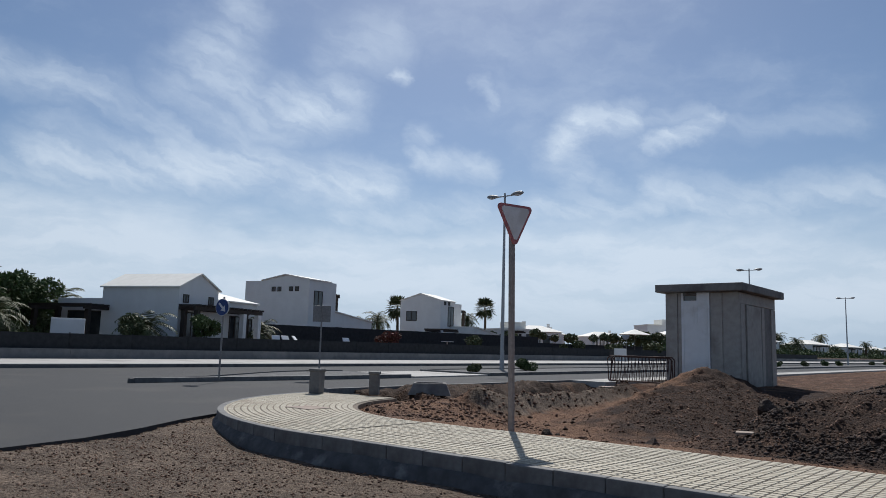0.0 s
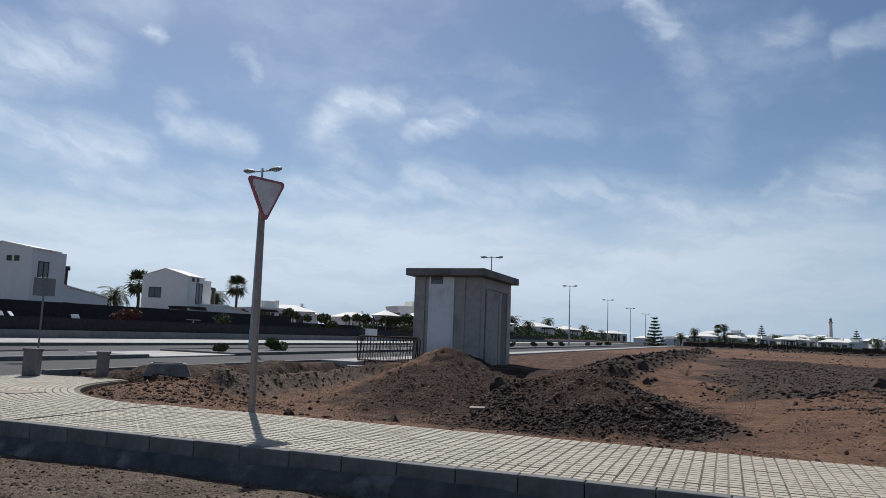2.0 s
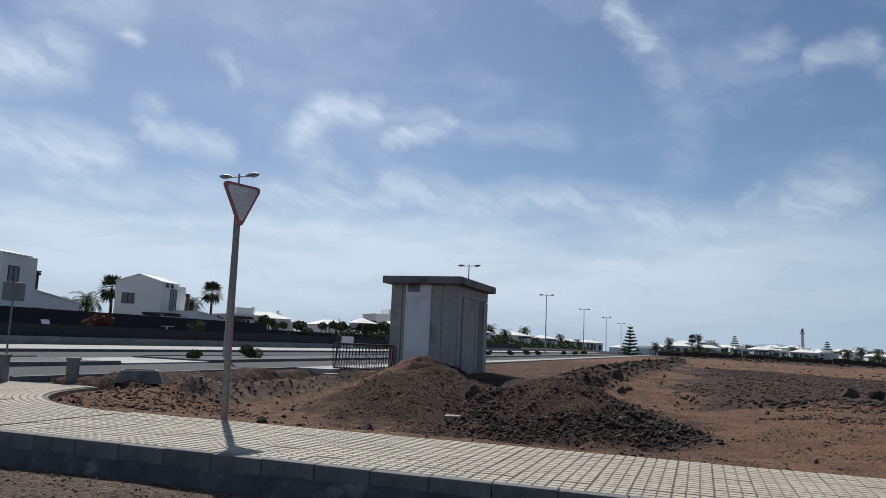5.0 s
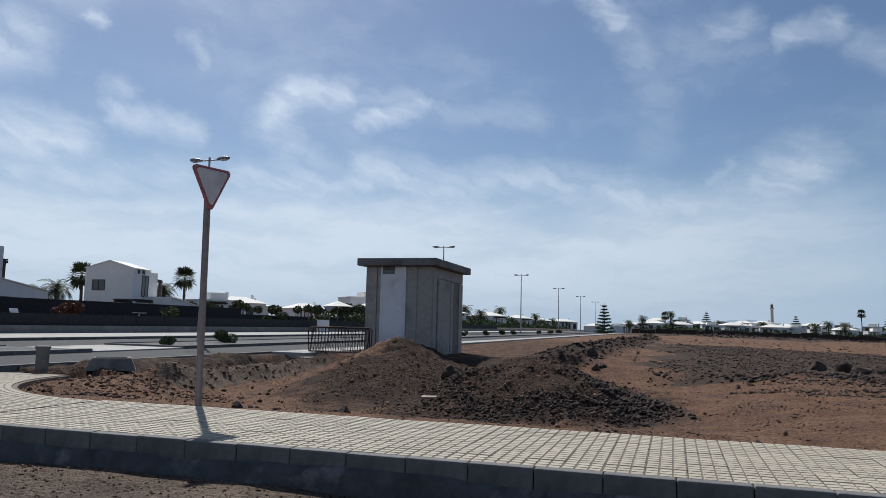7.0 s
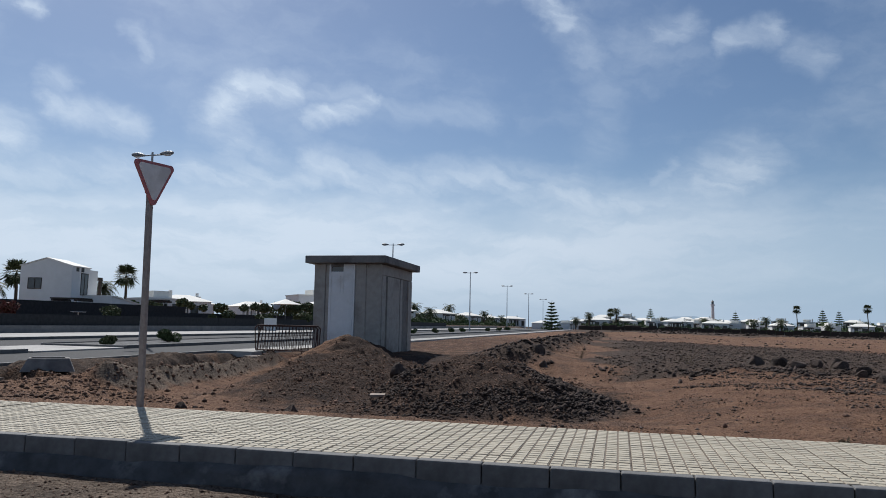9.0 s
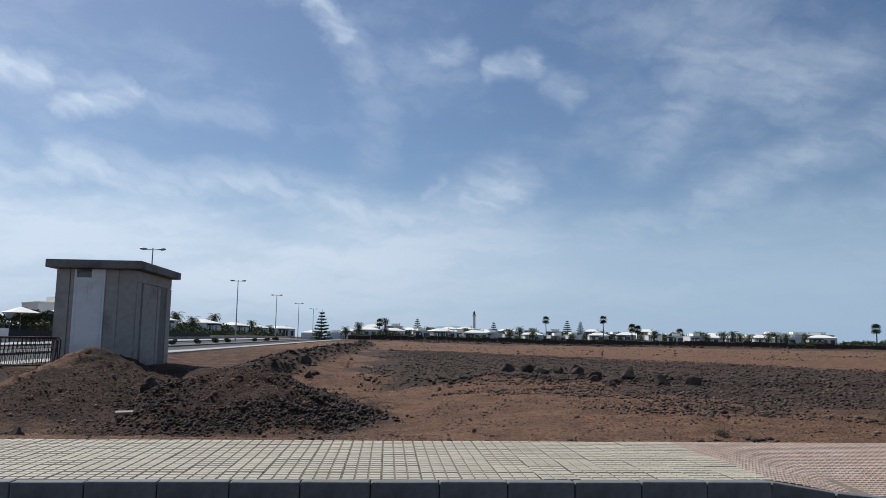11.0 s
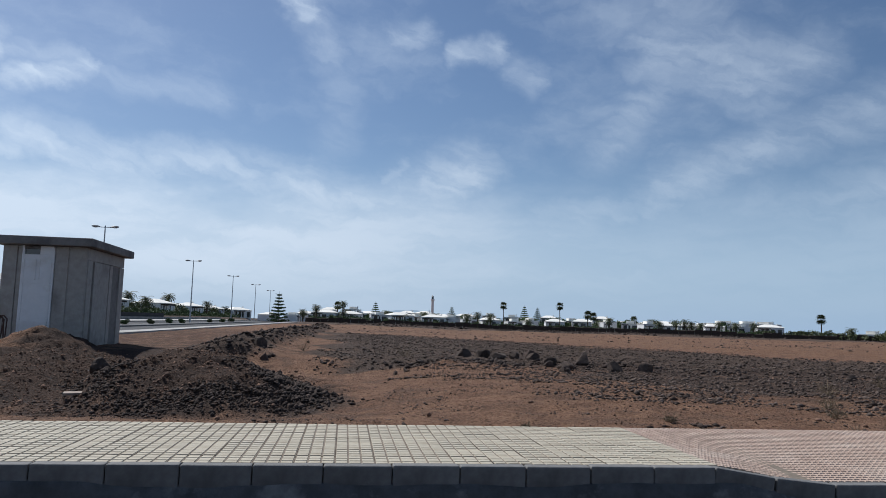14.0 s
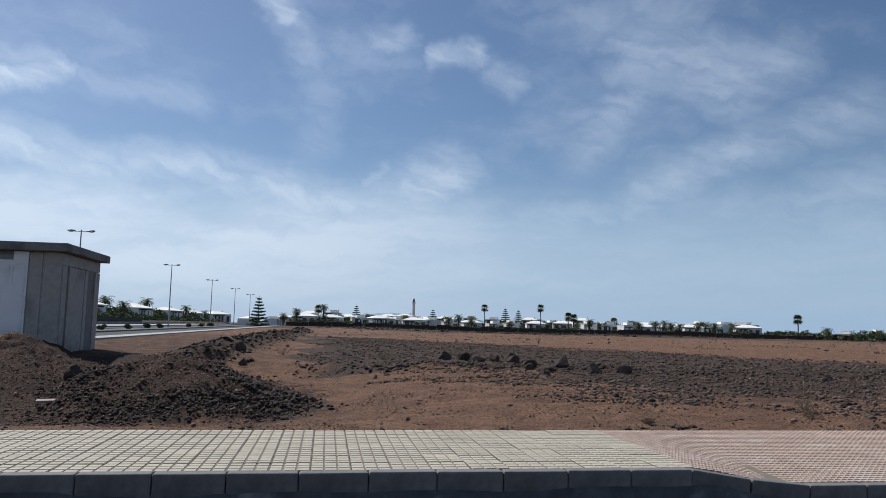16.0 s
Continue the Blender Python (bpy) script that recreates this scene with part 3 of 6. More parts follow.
def build_roads():
    ys = spaced([(-60, 10), (-5, 1.0), (14, 3.0), (60, 10), (262, 0)])
    strip("road", lambda y: (ROAD_FAR - 0.1, ROAD_NEAR if y > 12.5 else float(apron_edge(y))), ys, lambda x, y: road_z(y),
          M_ASPHALT, "worn grey asphalt carriageway with a central reserve", "road", thick=0.12)
    # the far end bends away to the east behind the lot
    v, f = [], []
    for k in range(13):
        a = radians(90 * k / 12 * 0.55)
        cx, cy = ROAD_NEAR + 60, 262.0
        for r in (60.0, 60.0 + (ROAD_NEAR - ROAD_FAR)):
            v.append((cx - r * math.cos(a), cy + r * math.sin(a), float(road_z(210)) + 0.002))
        if k:
            f.append((2 * k - 2, 2 * k - 1, 2 * k + 1, 2 * k))
    tagged(raw("road_bend", v, f, M_ASPHALT), "grey asphalt road bending away in the distance", "road", kind="structure")

    def curb(name, x, y0, y1, label, wdt=0.16, h=0.14, mt=M_KERB, z0=-0.2):
        b = bmesh.new()
        for a, c in zip(np.arange(y0, y1, 6.0), list(np.arange(y0 + 6, y1, 6.0)) + [y1]):
            s = bmesh.ops.create_cube(b, size=1)["verts"]
            for p in s:
                yy = a if p.co.y < 0 else c - 0.012
                p.co = (x + (wdt if p.co.x > 0 else 0), yy, float(road_z(yy)) + (h if p.co.z > 0 else z0))
        return tagged(part(name, b, mt), label, "kerb", kind="structure")

    curb("kerb_near", ROAD_NEAR, 11.7, 262, "grey concrete kerb beside the bare lot")
    curb("kerb_far", ROAD_FAR - 0.16, -60, 262, "grey concrete kerb of the opposite pavement")
    strip("pavement_far", lambda y: (-34.6, ROAD_FAR - 0.17), spaced([(-60, 10), (262, 0)]), lambda x, y: road_z(y) + 0.145 - 0.006 * (x + 29), M_POURED,
          "pale concrete pavement along the garden walls", "pavement", thick=0.2)
    strip("pavement_near", lambda y: (ROAD_NEAR + 0.17, ROAD_NEAR + 1.5), spaced([(23, 6), (262, 0)]), lambda x, y: road_z(y) + 0.135, M_POURED,
          "pale strip of unfinished concrete pavement", "pavement", thick=0.2)

    # central reserve: two kerbed islands and a flush concrete crossing between
    def island(y0, y1, taper, label):
        def edges(y):
            k = float(smooth(y, y0, y0 + taper)) if taper else 1.0
            mid = MED_A - 0.55
            return mid + (MED_B - mid) * k, mid + (MED_A - mid) * max(k, 0.25)
        e = thing("traffic_island", label, "traffic island", kind="structure")
        yy = spaced([(y0, 0.5), (min(y0 + 8, y1 - 1), 4.0), (y1, 0)])
        strip("soil", lambda y: (edges(y)[0] + 0.14, edges(y)[1] - 0.14), yy, lambda x, y: road_z(y) + 0.10, M_FOOT, "", "", parent=e)
        for nm, side in (("kerb_west", 0), ("kerb_east", 1)):
            v, f = [], []
            for y in yy:
                x = edges(y)[side]
                xo, xi = (x, x + 0.15) if side == 0 else (x, x - 0.15)
                z = float(road_z(y))
                v += [(xo, y, z - 0.1), (xo, y, z + 0.13), (xi, y, z + 0.14), (xi, y, z - 0.1)]
            for r in range(len(yy) - 1):
                for k in range(4):
                    f.append((4 * r + k, 4 * r + (k + 1) % 4, 4 * r + 4 + (k + 1) % 4, 4 * r + 4 + k))
            f += [(0, 1, 2, 3)]
            raw("kerb", v, f, M_KERB, e)
        boxed("nose", (edges(y0)[0], y0 - 0.14, float(road_z(y0)) - 0.1), (edges(y0)[1], y0 + 0.02, float(road_z(y0)) + 0.13), M_KERB, e, 0.03)

    island(9.9, 20.4, 9, "narrow kerbed traffic island of bare earth")
    island(25.4, 255, 0, "long kerbed central reserve planted with low shrubs")
    strip("crossing", lambda y: (MED_B, MED_A), spaced([(20.6, 0.8), (25.2, 0)]), lambda x, y: road_z(y) + 0.05, M_POURED,
          "pale concrete crossing through the central reserve", "pavement", thick=0.15)


build_roads()


# ---- boundary walls of the gardens ----
def build_garden_walls():
    def wall(name, x, h0, h1, mt, label, th=0.2, y0=-60, y1=215, step=5.0):
        b = bmesh.new()
        for a in np.arange(y0, y1, step):
            s = bmesh.ops.create_cube(b, size=1)["verts"]
            for p in s:
                yy = a if p.co.y < 0 else a + step - 0.01
                p.co = (x + (th if p.co.x > 0 else 0), yy, float(road_z(yy)) + (h1 if p.co.z > 0 else h0))
        return tagged(part(name, b, mt), label, "wall", kind="structure")
    wall("wall_retaining", -35.1, -0.3, 0.62, M_WALLGREY, "low grey rendered retaining wall along the pavement", 0.35)
    e = tagged(new("fence"), "dark green mesh fence along the gardens", "fence", kind="structure")
    for a in np.arange(-60, 150, 3.0):
        z = float(road_z(a))
        boxed("netting", (-35.02, a + 0.03, z + 0.6), (-34.98, a + 2.97, z + 1.32), M_BLACKWALL, e)
        b = bmesh.new()
        tube(b, (-35.0, a, z + 0.55), (-35.0, a, z + 1.36), 0.03, n=6)
        part("post", b, M_BLACKWALL, e)
    # hedge-dark inner wall, higher, behind the first one
    wall("wall_garden", -47.5, -0.2, 2.5, M_BLACKWALL, "tall dark screen between the plots", 0.2, 34, 70)
    wall("wall_screen", -40.5, -0.2, 1.75, M_BLACKWALL, "dark netting screen behind the roadside fence", 0.1, 56, 120)


build_garden_walls()


# ---- transformer kiosk ----
def kiosk():
    x0, x1, y0, y1, z0, z1 = -11.22, -8.58, 25.95, 30.15, -0.25, 3.27
    e = thing("transformer_kiosk", "unfinished concrete transformer kiosk with a white door", "kiosk", pose(-9.92, 27.8, -0.25))
    o = Vector((9.92, -27.8, 0.25))

    def bx(name, lo, hi, mt, bevel=0.012, label="", parent=None):
        return boxed(name, Vector(lo) + o, Vector(hi) + o, mt, parent or e, bevel, label)
    bx("body", (x0 + 0.06, y0 + 0.06, z0), (x1 - 0.06, y1 - 0.02, z1), M_CONC)
    bx("roof_slab", (x0 - 0.26, y0 - 0.34, z1), (x1 + 0.27, y1 + 0.3, z1 + 0.28), M_CONC_ROOF, 0.03, "dark weathered concrete roof slab")
    # front: precast panels proud of the body, the door between
    bx("wall_panel", (x0, y0, z0), (x0 + 0.44, y0 + 0.08, z1 - 0.02), M_CONC)
    bx("wall_panel", (x0 + 0.46, y0 + 0.03, z0), (x0 + 0.60, y0 + 0.1, z1 - 0.02), M_CONC)
    bx("wall_panel", (-9.58, y0 + 0.02, z0), (-9.17, y0 + 0.1, z1 - 0.02), M_CONC)
    bx("wall_panel", (-9.15, y0 + 0.05, z0), (x1 + 0.0, y0 + 0.12, z1 - 0.02), M_CONC)
    door = bx("door", (-10.62, y0 - 0.02, z0 + 0.05), (-9.60, y0 + 0.07, z1 - 0.30), M_DOORWHITE, 0.008, "white painted louvred metal door")
    for lo, hi in (((-10.55, 2.12), (-10.15, 2.80)), ((-10.06, 2.12), (-9.67, 2.80)), ((-10.55, 0.72), (-9.67, 2.03)), ((-10.55, -0.1), (-9.67, 0.66))):
        b = bmesh.new()
        for a, c in (((lo[0], lo[1]), (hi[0], lo[1] + 0.03)), ((lo[0], hi[1] - 0.03), (hi[0], hi[1])), ((lo[0], lo[1]), (lo[0] + 0.03, hi[1])), ((hi[0] - 0.03, lo[1]), (hi[0], hi[1]))):
            box(b, Vector((a[0], y0 - 0.034, a[1])) + o, Vector((c[0], y0 - 0.016, c[1])) + o)
        part("moulding", b, M_DOORWHITE, door)
    bx("transom_panel", (-10.06, y0 - 0.01, z1 - 0.30), (-9.60, y0 + 0.07, z1 - 0.02), M_DOORWHITE, 0.005, "white upper panel")
    bx("transom_panel", (-10.62, y0 - 0.01, z1 - 0.30), (-10.55, y0 + 0.07, z1 - 0.02), M_DOORWHITE, 0.005)
    # no hole is cut: a dark sheet stands for the shade inside
    bx("opening", (-10.56, y0 + 0.055, z1 - 0.31), (-10.05, y0 + 0.07, z1 - 0.02), M_GLASS, 0, "dark sheet in place of the shaded gap above the door")
    bx("vent_flap", (-10.56, y0 - 0.01, z1 - 0.12), (-10.05, y0 + 0.05, z1 - 0.02), M_CONC_ROOF, 0.004)
    # side facing the lot: ribs, blind door panels and a lintel band
    bx("corner_pillar", (x1 - 0.08, y0 + 0.125, z0), (x1 + 0.03, y0 + 0.55, z1 - 0.42), M_CONC)
    bx("lintel_band", (x1 - 0.06, y0 + 0.13, z1 - 0.41), (x1 + 0.0, y1, z1 - 0.02), M_CONC)
    # set-back panels take the darker roof concrete: recess shade put into their colour
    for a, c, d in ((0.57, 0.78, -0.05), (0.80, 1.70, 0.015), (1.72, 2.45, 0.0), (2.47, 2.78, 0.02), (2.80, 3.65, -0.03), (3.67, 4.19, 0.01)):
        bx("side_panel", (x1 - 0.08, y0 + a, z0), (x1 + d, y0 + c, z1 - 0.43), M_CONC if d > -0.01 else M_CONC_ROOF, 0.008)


kiosk()


# ---- street signs, lamps, bollards ----
def rounded_poly(pts, r, n=5):
    out = []
    k = len(pts)
    for i in range(k):
        p, a, b = Vector(pts[i]), Vector(pts[i - 1]), Vector(pts[(i + 1) % k])
        da, db = (a - p).normalized(), (b - p).normalized()
        half = da.angle(db) / 2
        t = r / math.tan(half)
        c = p + (da + db).normalized() * (r / math.sin(half))
        s, f = p + da * t - c, p + db * t - c
        for j in range(n + 1):
            w = s.lerp(f, j / n)
            out.append(c + w.normalized() * r)
    return out


def plate(name, pts, y0, y1, mt, parent, label=""):
    """A flat outline in x, z, between two depths."""
    b = bmesh.new()
    f = b.faces.new([b.verts.new((p[0], y0, p[1])) for p in pts])
    r = bmesh.ops.extrude_face_region(b, geom=[f])
    bmesh.ops.translate(b, verts=[v for v in r["geom"] if isinstance(v, bmesh.types.BMVert)], vec=(0, y1 - y0, 0))
    bmesh.ops.recalc_face_normals(b, faces=b.faces)
    return part(name, b, mt, parent, label)


def yield_sign():
    e = thing("yield_sign", "faded triangular give-way sign on a weathered steel post", "road sign", pose(-5.57, 7.89, -0.06, 0, -1.0, 76))
    b = bmesh.new()
    box(b, (-0.025, 0.0, 0), (0.025, 0.08, 2.98), 0.008)
    part("post", b, M_POST, e, "weathered steel box post")
    tri = [Vector((-0.325, 3.0, 0)), Vector((0.325, 3.0, 0)), Vector((0, 2.42, 0))]
    outer = rounded_poly(tri, 0.045)
    c = Vector((0, 2.81, 0))
    plate("sign_plate", outer, -0.03, -0.005, M_SIGNRED, e, "pale red bordered sign plate")
    inner = [c + (p - c) * 0.82 for p in outer]
    plate("sign_face", inner, -0.036, -0.028, M_SIGNWHITE, e, "dull white sign face")
    b = bmesh.new()
    box(b, (-0.035, -0.008, 2.62), (0.035, 0.09, 2.65), 0.003)
    part("bracket", b, M_STEEL, e)
    b = bmesh.new()
    box(b, (-0.035, -0.008, 2.86), (0.035, 0.09, 2.89), 0.003)
    part("bracket", b, M_STEEL, e)


yield_sign()


def disc(n, r, c=(0, 0)):
    return [Vector((c[0] + r * math.cos(2 * math.pi * k / n), c[1] + r * math.sin(2 * math.pi * k / n), 0)) for k in range(n)]


def keep_right_sign():
    z = float(road_z(12.2)) + 0.1
    e = thing("arrow_sign", "round blue mandatory-direction sign with a white arrow on steel post", "road sign", pose(-18.75, 12.2, z, 0, 0, 14))
    b = bmesh.new()
    tube(b, (0, 0.04, 0), (0, 0.04, 2.35), 0.028)
    part("post", b, M_STEEL, e)
    plate("rim", disc(32, 0.25, (0, 2.05)), -0.02, 0.008, M_SIGNWHITE, e, "white rim")
    plate("disc", disc(32, 0.232, (0, 2.05)), -0.026, -0.018, M_SIGNBLUE, e, "blue disc")
    a = [(-0.03, 0.17), (0.03, 0.17), (0.03, -0.03), (0.10, -0.03), (0, -0.18), (-0.10, -0.03), (-0.03, -0.03)]
    r = radians(45)
    plate("arrow", [Vector((x * math.cos(r) - y * math.sin(r), 2.05 + x * math.sin(r) + y * math.cos(r), 0)) for x, y in a], -0.031, -0.025, M_SIGNWHITE, e, "white arrow")


keep_right_sign()


def direction_sign():
    z = float(road_z(16)) + 0.1
    e = thing("direction_sign", "grey back of a rectangular road sign on a post", "road sign", pose(-18.9, 16.1, z, 0, 0, 50))
    b = bmesh.new()
    tube(b, (0, 0, 0), (0, 0, 2.3), 0.028)
    part("post", b, M_STEEL, e)
    b = bmesh.new()
    box(b, (-0.29, 0.03, 1.79), (0.29, 0.05, 2.33), 0.006)
    part("sign_plate", b, M_STEEL, e, "bare grey metal sign back")
    for h in (1.92, 2.2):
        b = bmesh.new()
        box(b, (-0.27, 0.022, h), (0.27, 0.032, h + 0.035))
        part("stiffener", b, M_STEEL, e)


direction_sign()


def street_lamp():
    e = thing("street_lamp", "tall pale steel street lamp with two cobra heads", "street lamp", group="street lamps on the central reserve")
    b = bmesh.new()
    tube(b, (0, 0, 0), (0, 0, 1.0), 0.115, 0.105, 14)
    part("base", b, M_LAMP, e)
    b = bmesh.new()
    tube(b, (0, 0, 0.98), (0, 0, 8.95), 0.095, 0.05, 14)
    part("pole", b, M_LAMP, e)
    b = bmesh.new()
    tube(b, (-0.75, 0, 8.80), (0.75, 0, 8.80), 0.035, n=8)
    part("cross_arm", b, M_LAMP, e)
    for s in (-1, 1):
        b = bmesh.new()
        bmesh.ops.create_uvsphere(b, u_segments=14, v_segments=8, radius=1, matrix=Matrix.Translation((s * 0.78, 0, 8.83)) @ Matrix.Rotation(-s * 0.12, 4, "Y") @ Matrix.Diagonal((0.40, 0.17, 0.13, 1)))
        for v in b.verts:
            if v.co.z < 8.79:
                v.co.z = 8.79
        h = part("lamp_head", b, M_LAMPHEAD, e, "grey cobra lamp head")
        b = bmesh.new()
        bmesh.ops.create_uvsphere(b, u_segments=10, v_segments=6, radius=1, matrix=Matrix.Translation((s * 0.84, 0, 8.785)) @ Matrix.Diagonal((0.22, 0.12, 0.06, 1)))
        part("lens", b, M_SIGNWHITE, h)
    return e


lamp = street_lamp()
for k, y in enumerate((30.15, 69.8, 109.3, 147.3, 184.0, 220.0, 247.0)):
    m = pose(-21.86 if k else -21.5, y, float(road_z(y)) + 0.08, 0, 0, (-3, 4, 0, 2, -2, 5, 1)[k])
    if k == 0:
        lamp.matrix_basis = m
    else:
        copy_thing(lamp, m)


def bollard(name, x, y, sx, sy, h, yaw, lean):
    e = thing(name, "short square concrete bollard on the pavement", "bollard", pose(x, y, 0.0, lean, 0, yaw), group="concrete bollards")
    b = box(bmesh.new(), (-sx / 2, -sy / 2, 0), (sx / 2, sy / 2, h), 0.02)
    part("block", b, M_KERB, e)
    b = box(bmesh.new(), (-sx / 2 - 0.015, -sy / 2 - 0.015, h - 0.05), (sx / 2 + 0.015, sy / 2 + 0.015, h + 0.01), 0.015)
    part("cap", b, M_KERB, e)


bollard("bollard", -12.12, 10.2, 0.24, 0.24, 0.5, 20, 0)
bollard("bollard", -11.22, 11.0, 0.2, 0.2, 0.48, 35, 2)


# ---- pavement ----
def ramp_z(x, y):
    """Dropped crossing: the pavement dips towards the kerb."""
    return -0.13 * float(smooth(x, 2.95, 3.85)) * float(np.clip(1 - (y - KERB_Y) / 2.0, 0, 1))


def tile_mesh(name, cells, size=0.297, gap=0.017, h=0.005):
    v, f = [], []
    v += [(-size / 2, -size / 2, -0.004), (size / 2, -size / 2, -0.004), (size / 2, size / 2, -0.004), (-size / 2, size / 2, -0.004)]
    f.append((0, 1, 2, 3))
    c = size / cells
    for i in range(cells):
        for j in range(cells):
            gx, gy = gap * 0.36, gap * 0.52
            x0, x1 = -size / 2 + i * c + gx, -size / 2 + (i + 1) * c - gx
            y0, y1 = -size / 2 + j * c + gy, -size / 2 + (j + 1) * c - gy
            k, t = len(v), 0.003
            v += [(x0, y0, -0.004), (x1, y0, -0.004), (x1, y1, -0.004), (x0, y1, -0.004),
                  (x0 + t, y0 + t, h - 0.004), (x1 - t, y0 + t, h - 0.004), (x1 - t, y1 - t, h - 0.004), (x0 + t, y1 - t, h - 0.004)]
            f += [(k + 4, k + 5, k + 6, k + 7)] + [(k + a, k + (a + 1) % 4, k + 4 + (a + 1) % 4, k + 4 + a) for a in range(4)]
    return v, f


def tile_data(name, cells, material, **kw):
    v, f = tile_mesh(name, cells, **kw)
    me = bpy.data.meshes.new(name)
    me.from_pydata(v, [], f)
    me.materials.append(material)
    me.materials.append(M_GROUT)
    me.polygons[0].material_index = 1
    me.update()
    return me


def build_pavement():
    pv = tagged(new("pavement"), "raised pavement of cream ribbed tiles with a red crossing", "pavement", kind="structure")
    # bed under the tiles
    v, f = [], []
    xs = list(np.arange(ARC_X, 14.01, 0.5))
    for x in xs:
        for y in np.linspace(KERB_Y + 0.1, IN_Y - 0.02, 5):
            v.append((x, y, -0.012 + ramp_z(x, y)))
    for i in range(len(xs) - 1):
        for k in range(4):
            a = 5 * i + k
            f.append((a, a + 5, a + 6, a + 1))
    n0 = len(v)
    na = 40
    for k in range(na + 1):
        a = radians(270 - 83 * k / na)
        for r in (R_IN + 0.02, R_OUT - 0.1):
            v.append((ARC_X + r * math.cos(a), ARC_Y + r * math.sin(a), -0.012))
        if k:
            i = n0 + 2 * k
            f.append((i - 2, i, i + 1, i - 1))
    bed = raw("bed", v, f, M_GROUT, pv)
    bed.modifiers.new("thick", "SOLIDIFY").thickness = 0.12
    # joined tiles: the arc, and the red crossing
    def joined(name, items, material):
        vs, fs, mi = [], [], []
        for tv, tf, place in items:
            k = len(vs)
            vs += [place(p) for p in tv]
            fs += [tuple(k + a for a in q) for q in tf]
            mi += [1] + [0] * (len(tf) - 1)
        me = bpy.data.meshes.new(name)
        me.from_pydata(vs, [], fs)
        me.materials.append(material)
        me.materials.append(M_GROUT)
        me.polygons.foreach_set("material_index", mi)
        me.update()
        ob = new(name, me)
        ob.parent = pv
        ob["kind"] = "stuff"
        return ob
    tv, tf = tile_mesh("t", 3)
    arc = []
    rows = 7
    for k in range(rows):
        r = R_IN + 0.09 + 0.3 * k
        nt = max(3, int(round(r * radians(83) / 0.3)))
        for j in range(nt):
            a0 = radians(270 - 83 * (j + 0.5) / nt)
            wd = r * radians(83) / nt / 0.3

            def put(p, r=r, a0=a0, wd=wd):
                rr = r + 0.15 - p[1]
                a = a0 - p[0] * wd / (r + 0.15)
                return (ARC_X + rr * math.cos(a), ARC_Y + rr * math.sin(a), p[2] + 0.002)
            arc.append((tv, tf, put))
    joined("tile_rest", arc, M_TILE_REST)
    rv, rf = tile_mesh("r", 5, gap=0.016)
    red = []
    for i in range(30):
        for k in range(7):
            cx, cy = 3.2 + 0.3 * i, KERB_Y + 0.11 + 0.15 + 0.3 * k

            def putr(p, cx=cx, cy=cy):
                x, y = cx + p[0], cy + p[1]
                return (x, y, p[2] + 0.002 + ramp_z(x, y))
            red.append((rv, rf, putr))
    joined("red_tile_rest", red, M_RED)
    cream = tile_data("tile", 3, M_TILE)
    rs = random.Random(4)
    for i in range(33):
        for k in range(7):
            t = new("tile", cream)
            t.parent = pv
            t.location = (ARC_X + 0.15 + 0.3 * i + (3.05 - ARC_X) % 0.3, KERB_Y + 0.11 + 0.15 + 0.3 * k, 0.002 + rs.uniform(-0.0025, 0.0025))
            t.rotation_euler = (rs.uniform(-0.004, 0.004), rs.uniform(-0.004, 0.004), rs.uniform(-0.004, 0.004))
    # inspection cover
    boxed("inspection_cover", (-9.75, 7.52, -0.01), (-9.2, 8.02, 0.012), M_PALE, pv, 0.006, "dusty pale inspection cover")
    # kerb stones
    kb = tagged(new("kerb"), "grey precast concrete kerb stones on a rough footing", "kerb", kind="structure")
    bm = bmesh.new()
    box(bm, (-0.247, 0, -0.17), (0.247, 0.11, 0.006), 0.012)
    stone = bpy.data.meshes.new("kerb_stone")
    bm.to_mesh(stone)
    bm.free()
    stone.materials.append(M_KERB)
    x = 2.72
    while x > ARC_X:
        s = new("kerb_stone", stone)
        s.parent = kb
        s.location = (x, KERB_Y + rs.uniform(-0.004, 0.004), rs.uniform(-0.003, 0.003))
        s.rotation_euler = (0, rs.uniform(-0.004, 0.004), rs.uniform(-0.006, 0.006))
        x -= 0.5
    for i in range(21):
        cx = 3.22 + 0.5 * i
        s = new("kerb_stone", stone)
        s.parent = kb
        z0, z1 = ramp_z(cx - 0.25, KERB_Y), ramp_z(cx + 0.25, KERB_Y)
        s.location = (cx, KERB_Y + rs.uniform(-0.004, 0.004), (z0 + z1) / 2)
        s.rotation_euler = (0, -math.atan2(z1 - z0, 0.5), 0)
    n = int(R_OUT * radians(83) / 0.5)
    for j in range(n):
        a = radians(270 - 83 * (j + 0.5) / n)
        s = new("kerb_stone", stone)
        s.parent = kb
        s.location = (ARC_X + R_OUT * math.cos(a), ARC_Y + R_OUT * math.sin(a), rs.uniform(-0.002, 0.002))
        s.rotation_euler = (0, 0, a + math.pi / 2)
    # footing: rough concrete slumped below the stones
    pts = [(xx, KERB_Y - 0.0) for xx in np.arange(14, ARC_X, -0.08)] + [(ARC_X + R_OUT * math.cos(a), ARC_Y + R_OUT * math.sin(a)) for a in np.radians(np.arange(270, 186, -0.8))]
    P = np.array(pts)
    nrm = np.where((P[:, 0] > ARC_X)[:, None], np.array([[0.0, -1.0]]), (P - [ARC_X, ARC_Y]) / R_OUT)
    q = np.arange(len(P)) * 0.08
    v, f = [], []
    prof = ((-0.02, -0.125), (0.02, -0.14), (0.05, -0.20), (0.075, -0.27), (0.10, -0.36))
